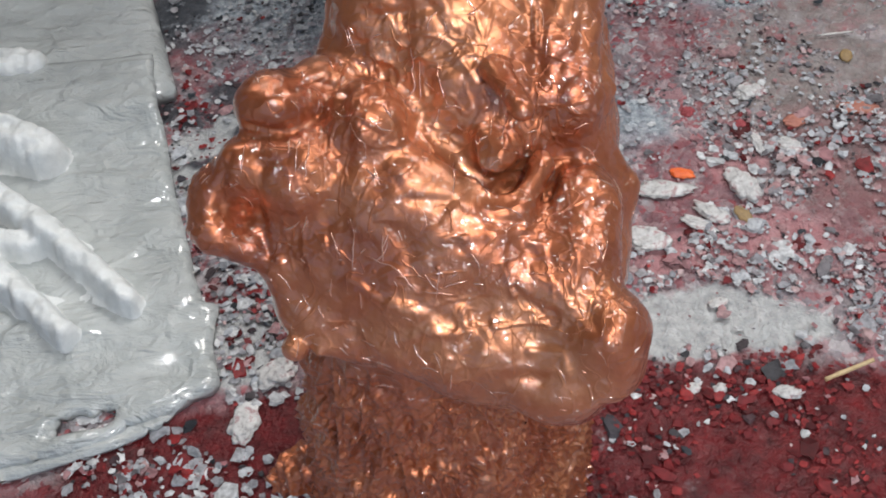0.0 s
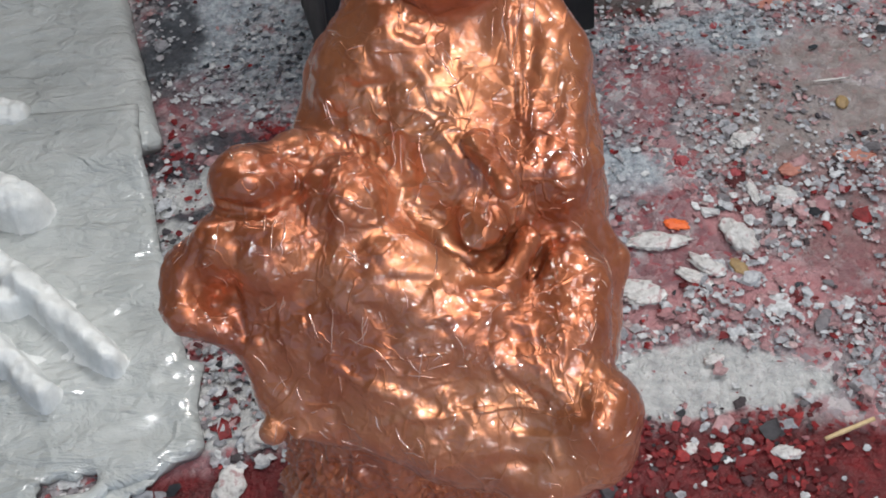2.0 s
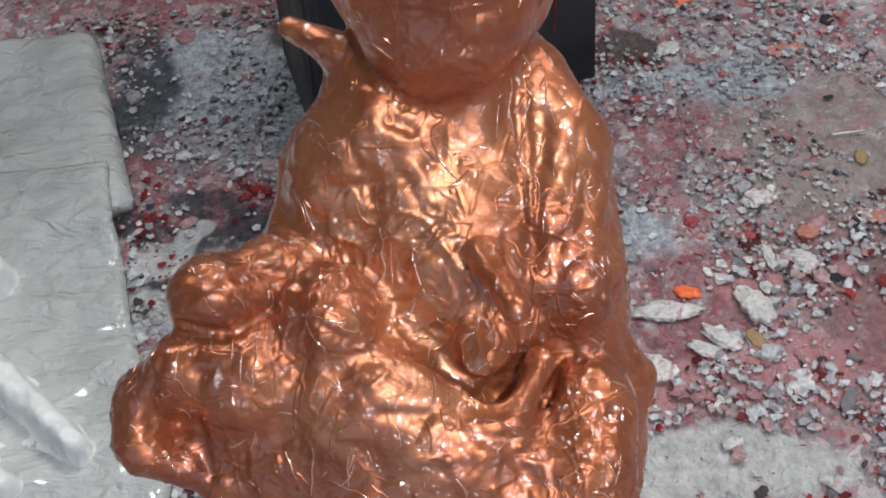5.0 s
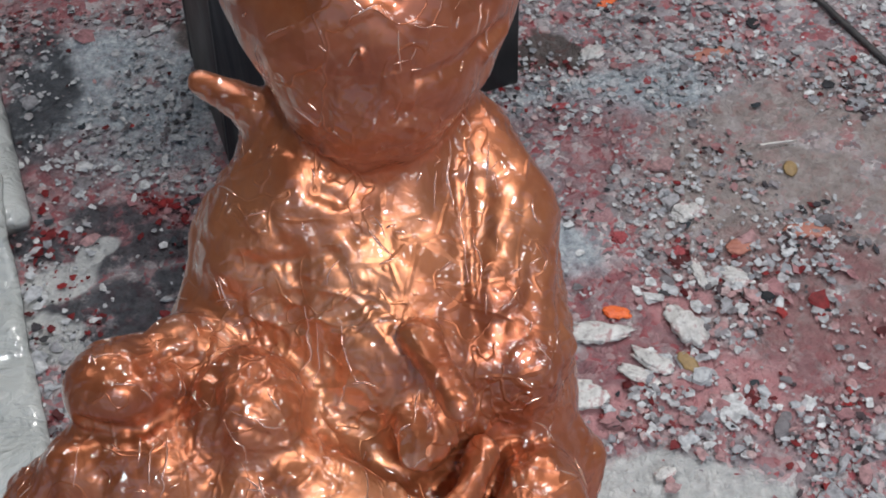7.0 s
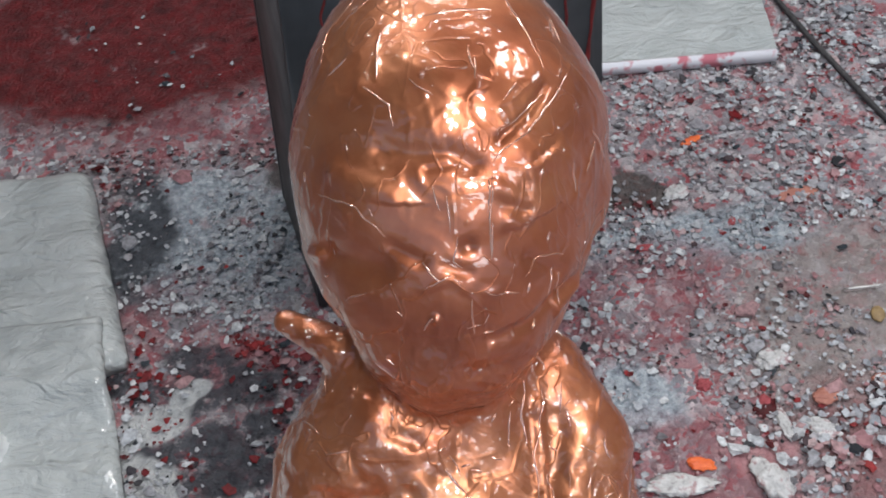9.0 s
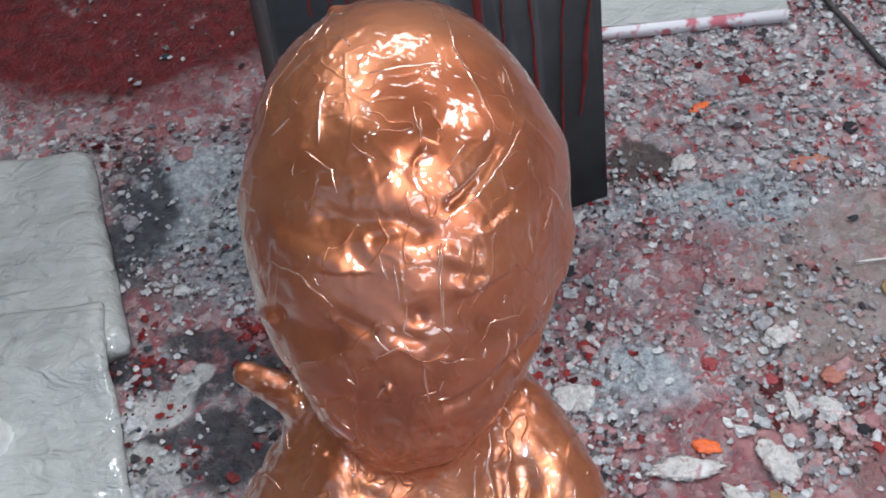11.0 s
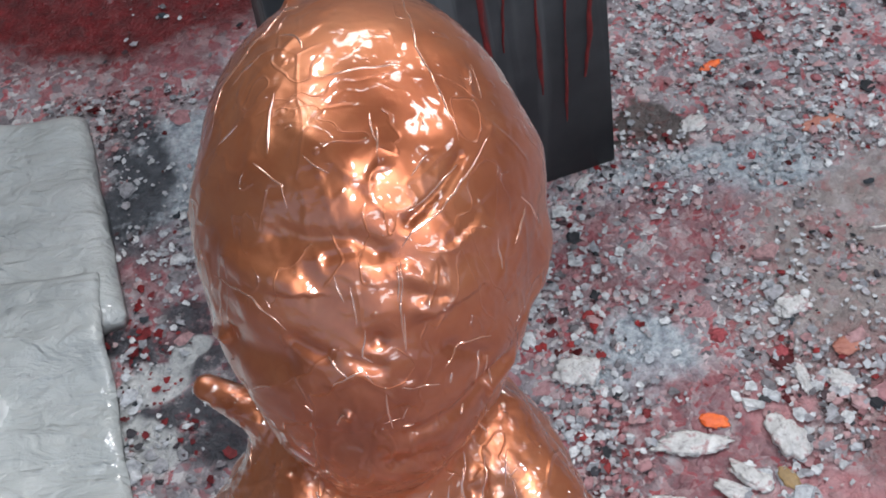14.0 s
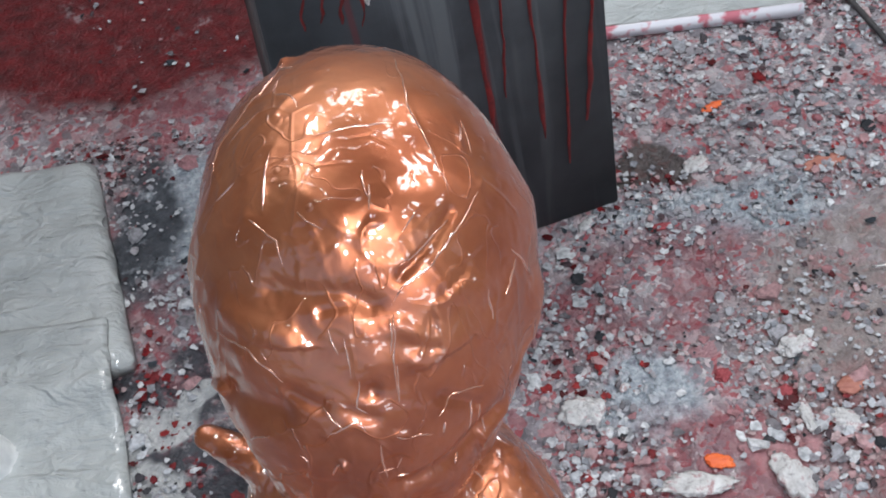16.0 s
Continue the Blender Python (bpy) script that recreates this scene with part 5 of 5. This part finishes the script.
def build_pieces():
    lump("plaster_lump", 0.289, -0.013, (0.028, 0.016), 118, PLASTER, "ridged off-white lump of dried plaster on the floor", "plaster", 1.0, 0.65, 0.16, 0.22)
    lump("plaster_lump", 0.190, -0.008, (0.040, 0.015), -6, PLASTER, "long white smear of dried plaster", "plaster", 4.0, 0.22, 0.42)
    lump("plaster_lump", 0.318, 0.057, (0.024, 0.007), 98, PLASTER, "thin upright-lying white plaster drip", "plaster", 6.0, 0.6)
    lump("plaster_lump", 0.325, 0.147, (0.021, 0.014), 10, PLASTER, "white plaster ring with dark hollow middle", "plaster", 9.0, 0.35, 0.5)
    lump("plaster_lump", 0.092, 0.093, (0.020, 0.018), 30, PLASTER, "rounded white plaster lump stained pink", "plaster", 11.0, 0.6)
    lump("plaster_lump", 0.245, -0.052, (0.026, 0.012), -40, PLASTER, "broken white plaster crumb", "plaster", 14.0, 0.5)
    lump("plaster_lump", 0.155, -0.076, (0.030, 0.014), -10, PLASTER, "flat white plaster crumb on red stain", "plaster", 15.0, 0.4)
    lump("plaster_lump", -0.276, -0.234, (0.026, 0.018), 40, PLASTER, "grey-white plaster lump beside the sheet", "plaster", 17.0, 0.5)
    lump("plaster_lump", -0.307, -0.294, (0.026, 0.017), 80, PLASTER, "crumbling white plaster lump on red paint", "plaster", 19.0, 0.2)
    lump("paint_chip", 0.219, 0.015, (0.017, 0.009), -12, ORANGE, "bright orange chip of dried paint", "paint chip", 21.0, 0.3)
    lump("paint_chip", 0.303, 0.524, (0.016, 0.006), 25, ORANGE, "small bright orange chip of dried paint", "paint chip", 23.0, 0.3)
    lump("paint_chip", 0.415, 0.404, (0.026, 0.013), 8, BRICK, "dull orange flake of paint", "paint chip", 25.0, 0.25)
    lump("paint_chip", 0.454, 0.102, (0.028, 0.012), -5, BRICK, "pale brick-coloured flake of paint", "paint chip", 27.0, 0.25)
    lump("paint_chip", 0.265, 0.428, (0.020, 0.013), 20, PLASTER, "pale blue-white flake of paint", "paint chip", 29.0, 0.25)
    lump("stone", 0.281, -0.059, (0.017, 0.009), -60, OCHRE, "small ochre stone on the floor", "stone", 31.0, 0.6, 0.15)
    lump("stone", 0.460, 0.195, (0.013, 0.009), 80, OCHRE, "small brown stone on the floor", "stone", 33.0, 0.6, 0.15)

    lump("paint_chip", 0.242, 0.119, (0.011, 0.009), 30, RED_CHIP, "small bright red chip of dried paint", "paint chip", 41.0, 0.5)
    lump("paint_chip", 0.302, 0.089, (0.01, 0.009), 10, RED_CHIP, "small round red chip of dried paint", "paint chip", 42.0, 0.5)
    lump("paint_chip", 0.324, 0.367, (0.008, 0.006), 60, RED_CHIP, "pink-red chip of dried paint", "paint chip", 43.0, 0.4)
    lump("paint_chip", 0.209, 0.337, (0.02, 0.006), 5, RED_CHIP, "long dark red flake of paint", "paint chip", 44.0, 0.3)
    lump("plaster_lump", 0.081, 0.093, (0.024, 0.018), 10, PLASTER, "white plaster lump with pink stain", "plaster", 45.0, 0.6)
    lump("plaster_lump", 0.119, 0.355, (0.012, 0.007), 40, PLASTER, "small pale plaster crumb", "plaster", 46.0, 0.5)
    lump("plaster_lump", 0.358, 0.048, (0.022, 0.012), -30, PLASTER, "greyish white plaster flake", "plaster", 47.0, 0.35)
    lump("paint_chip", 0.373, 0.088, (0.018, 0.012), 15, BRICK, "pale brown flake of paint", "paint chip", 48.0, 0.3)
    lump("plaster_lump", 0.226, -0.066, (0.024, 0.01), -35, PLASTER, "white broken plaster strip on red stain", "plaster", 49.0, 0.4)
    lump("plaster_lump", 0.167, -0.087, (0.026, 0.016), 0, PLASTER, "flat white plaster flake beside the statue", "plaster", 50.0, 0.3)
    lump("plaster_lump", 0.229, -0.183, (0.013, 0.007), 20, PLASTER, "small white plaster crumb on white film", "plaster", 51.0, 0.4)
    lump("plaster_lump", 0.285, -0.306, (0.017, 0.009), -10, PLASTER, "white plaster flake on dark red paint", "plaster", 52.0, 0.4)
    lump("plaster_lump", 0.213, -0.296, (0.009, 0.007), 0, PLASTER, "small grey-white plaster crumb on dark red paint", "plaster", 53.0, 0.5)
    lump("plaster_lump", 0.184, -0.293, (0.013, 0.007), 30, PLASTER, "thin white plaster flake on dark red paint", "plaster", 54.0, 0.3)

    def rod(name, a, b, r, material, label, category):
        a, b = Vector(a), Vector(b)
        bm = bmesh.new()
        d = (b - a).normalized()
        side = d.cross(Vector((0, 0, 1))).normalized()
        up = side.cross(d)
        rings = []
        for t in np.linspace(0, 1, 7):
            c = a.lerp(b, t)
            w = r * (0.75 + 0.5 * abs(noise.noise((t * 4, r * 900, 1))))
            rings.append([bm.verts.new(c + side * w * math.cos(q) + up * w * math.sin(q)) for q in np.linspace(0, 2 * math.pi, 9)[:-1]])
        for p, q in zip(rings, rings[1:]):
            for k in range(8):
                bm.faces.new((p[k], p[(k + 1) % 8], q[(k + 1) % 8], q[k]))
        bm.faces.new(rings[0])
        bm.faces.new(rings[-1][::-1])
        tagged(new(name, mesh_bm(name, bm, material)), label, category)

    rod("nail", (0.431, 0.235, 0.004), (0.479, 0.236, 0.004), 0.0016, STEEL, "thin pale metal nail lying on the floor", "nail")
    rod("straw", (0.324, -0.298, 0.006), (0.379, -0.280, 0.009), 0.0032, STRAW, "short broken piece of dry straw on red chips", "straw")


build_pieces()


# ---- crumbs and flakes that nobody could count ----
def build_flakes():
    rng = np.random.default_rng(5)
    kinds = {"white": WHITE, "grey": GREY, "red": RED, "pink": PINK, "dark": BLACK}
    keys = list(kinds)
    rows = {k: [] for k in keys}

    def near(x, y, cx, cy, sx, sy):
        return math.hypot((x - cx) / sx, (y - cy) / sy) < 1 + 0.5 * noise.noise((x * 12, y * 12, 6))

    tries = rng.uniform((-0.60, -0.46), (0.70, 0.95), (64000, 2)).tolist()
    luck = rng.random((64000, 5)).tolist()
    for (x, y), (l0, l1, l2, l3, l4) in zip(tries, luck):
        if x < -0.50 and y < 0.5 or math.hypot(x + 0.08, y + 0.24) < 0.10:
            continue
        clump = noise.noise((x * 10, y * 10, 1.5)) + 0.6 * noise.noise((x * 28, y * 28, 8))
        dusty = near(x, y, 0.465, 0.138, 0.20, 0.22)
        if l0 > (0.24 if dusty else 0.40) + 0.8 * clump:
            continue
        red = max(noise.noise((x * 6, y * 6, 3.3)) + 0.5 * noise.noise((x * 17, y * 17, 7)), 0) * 1.3
        pale = max(noise.noise((x * 8 + 4, y * 8, 5.3)), 0)
        w = [0.36 + 0.40 * pale, 0.34, 0.03 + 0.30 * red, 0.13 + 0.34 * red, 0.10]
        size = 0.0018 + 0.0046 * l1 ** 2.6
        if near(x, y, 0.215, -0.202, 0.15, 0.045) and l2 < 0.95:
            continue
        if near(x, y, 0.316, -0.087, 0.05, 0.03) and l2 < 0.5:
            continue
        if y < -0.25 and x > 0.0 and near(x, y, 0.208, -0.411, 0.40, 0.17):
            w = [0.06, 0.02, 0.80, 0.05, 0.07]
            size *= 1.05
        elif x > 0.10 and -0.30 < y < 0.06:
            w = [0.36, 0.20, 0.08, 0.24, 0.05]
            size *= 1.15
        elif x < -0.15 and y > 0.62:
            if l2 < 0.97:
                continue
        elif near(x, y, -0.329, 0.405, 0.17, 0.17):
            w = [0.62, 0.30, 0.01, 0.02, 0.05]
        elif x < -0.20 and 0.19 < y < 0.33:
            w = [0.14, 0.04, 0.52, 0.20, 0.10]
            size *= 1.2
        elif x < -0.15 and 0.05 < y < 0.30:
            w = [0.40, 0.05, 0.24, 0.08, 0.23]
        elif x < -0.1 and y < 0.05:
            w = [0.42, 0.2, 0.24, 0.08, 0.06]
            size *= 1.35
        if x < -0.20 and y > 0.0 and l2 < 0.45:
            continue
        if l3 < 0.035:
            size *= 2.0
        pick, k = l4 * sum(w), 0
        while k < 4 and pick > w[k]:
            pick -= w[k]
            k += 1
        rows[keys[k]].append((x, y, size, clump))
    words = {"white": "white", "grey": "dusty grey", "red": "dark red", "pink": "faded pink", "dark": "blackish"}
    m = 7
    for kind in keys:
        r = np.array(rows[kind])
        n = len(r)
        angle = np.linspace(0, 2 * np.pi, m, endpoint=False) + rng.uniform(-0.35, 0.35, (n, m))
        long, spin = rng.uniform(0.5, 1.0, (n, 1)), rng.uniform(0, 6.3, (n, 1))
        tilt = rng.normal(0, 0.13, (n, 2, 1))
        thick = r[:, 2:3] * rng.uniform(0.06, 0.28, (n, 1))
        base = 0.0004 + 0.0035 * np.maximum(r[:, 3:4], 0) * rng.random((n, 1))
        layers = []
        for lift, grow in ((0.0, 1.1), (1.0, 0.88)):
            rad = r[:, 2:3] * rng.uniform(0.55, 1.4, (n, m)) * grow
            u, v = rad * np.cos(angle), rad * long * np.sin(angle)
            px, py = u * np.cos(spin) - v * np.sin(spin), u * np.sin(spin) + v * np.cos(spin)
            z = base + lift * thick + (px * tilt[:, 0] + py * tilt[:, 1]) * (1.0 if lift else 0.6)
            layers.append(np.stack([r[:, 0:1] + px, r[:, 1:2] + py, z], -1))
        verts = np.concatenate(layers, 1).reshape(-1, 3)
        first = (np.arange(n) * 2 * m)[:, None]
        top = (first + m + np.arange(m)).tolist()
        k = np.arange(m)
        ring = np.stack([k, (k + 1) % m, m + (k + 1) % m, m + k], -1)
        sides = (first[:, :, None] + ring[None]).reshape(-1, 4).tolist()
        ob = new(f"{kind}_paint_flakes", mesh_from("flakes", verts.tolist(), top + sides, kinds[kind], smooth=False))
        tagged(ob, f"{words[kind]} crumbs and flakes of dried paint strewn over the floor", "paint flakes", kind="stuff")


build_flakes()
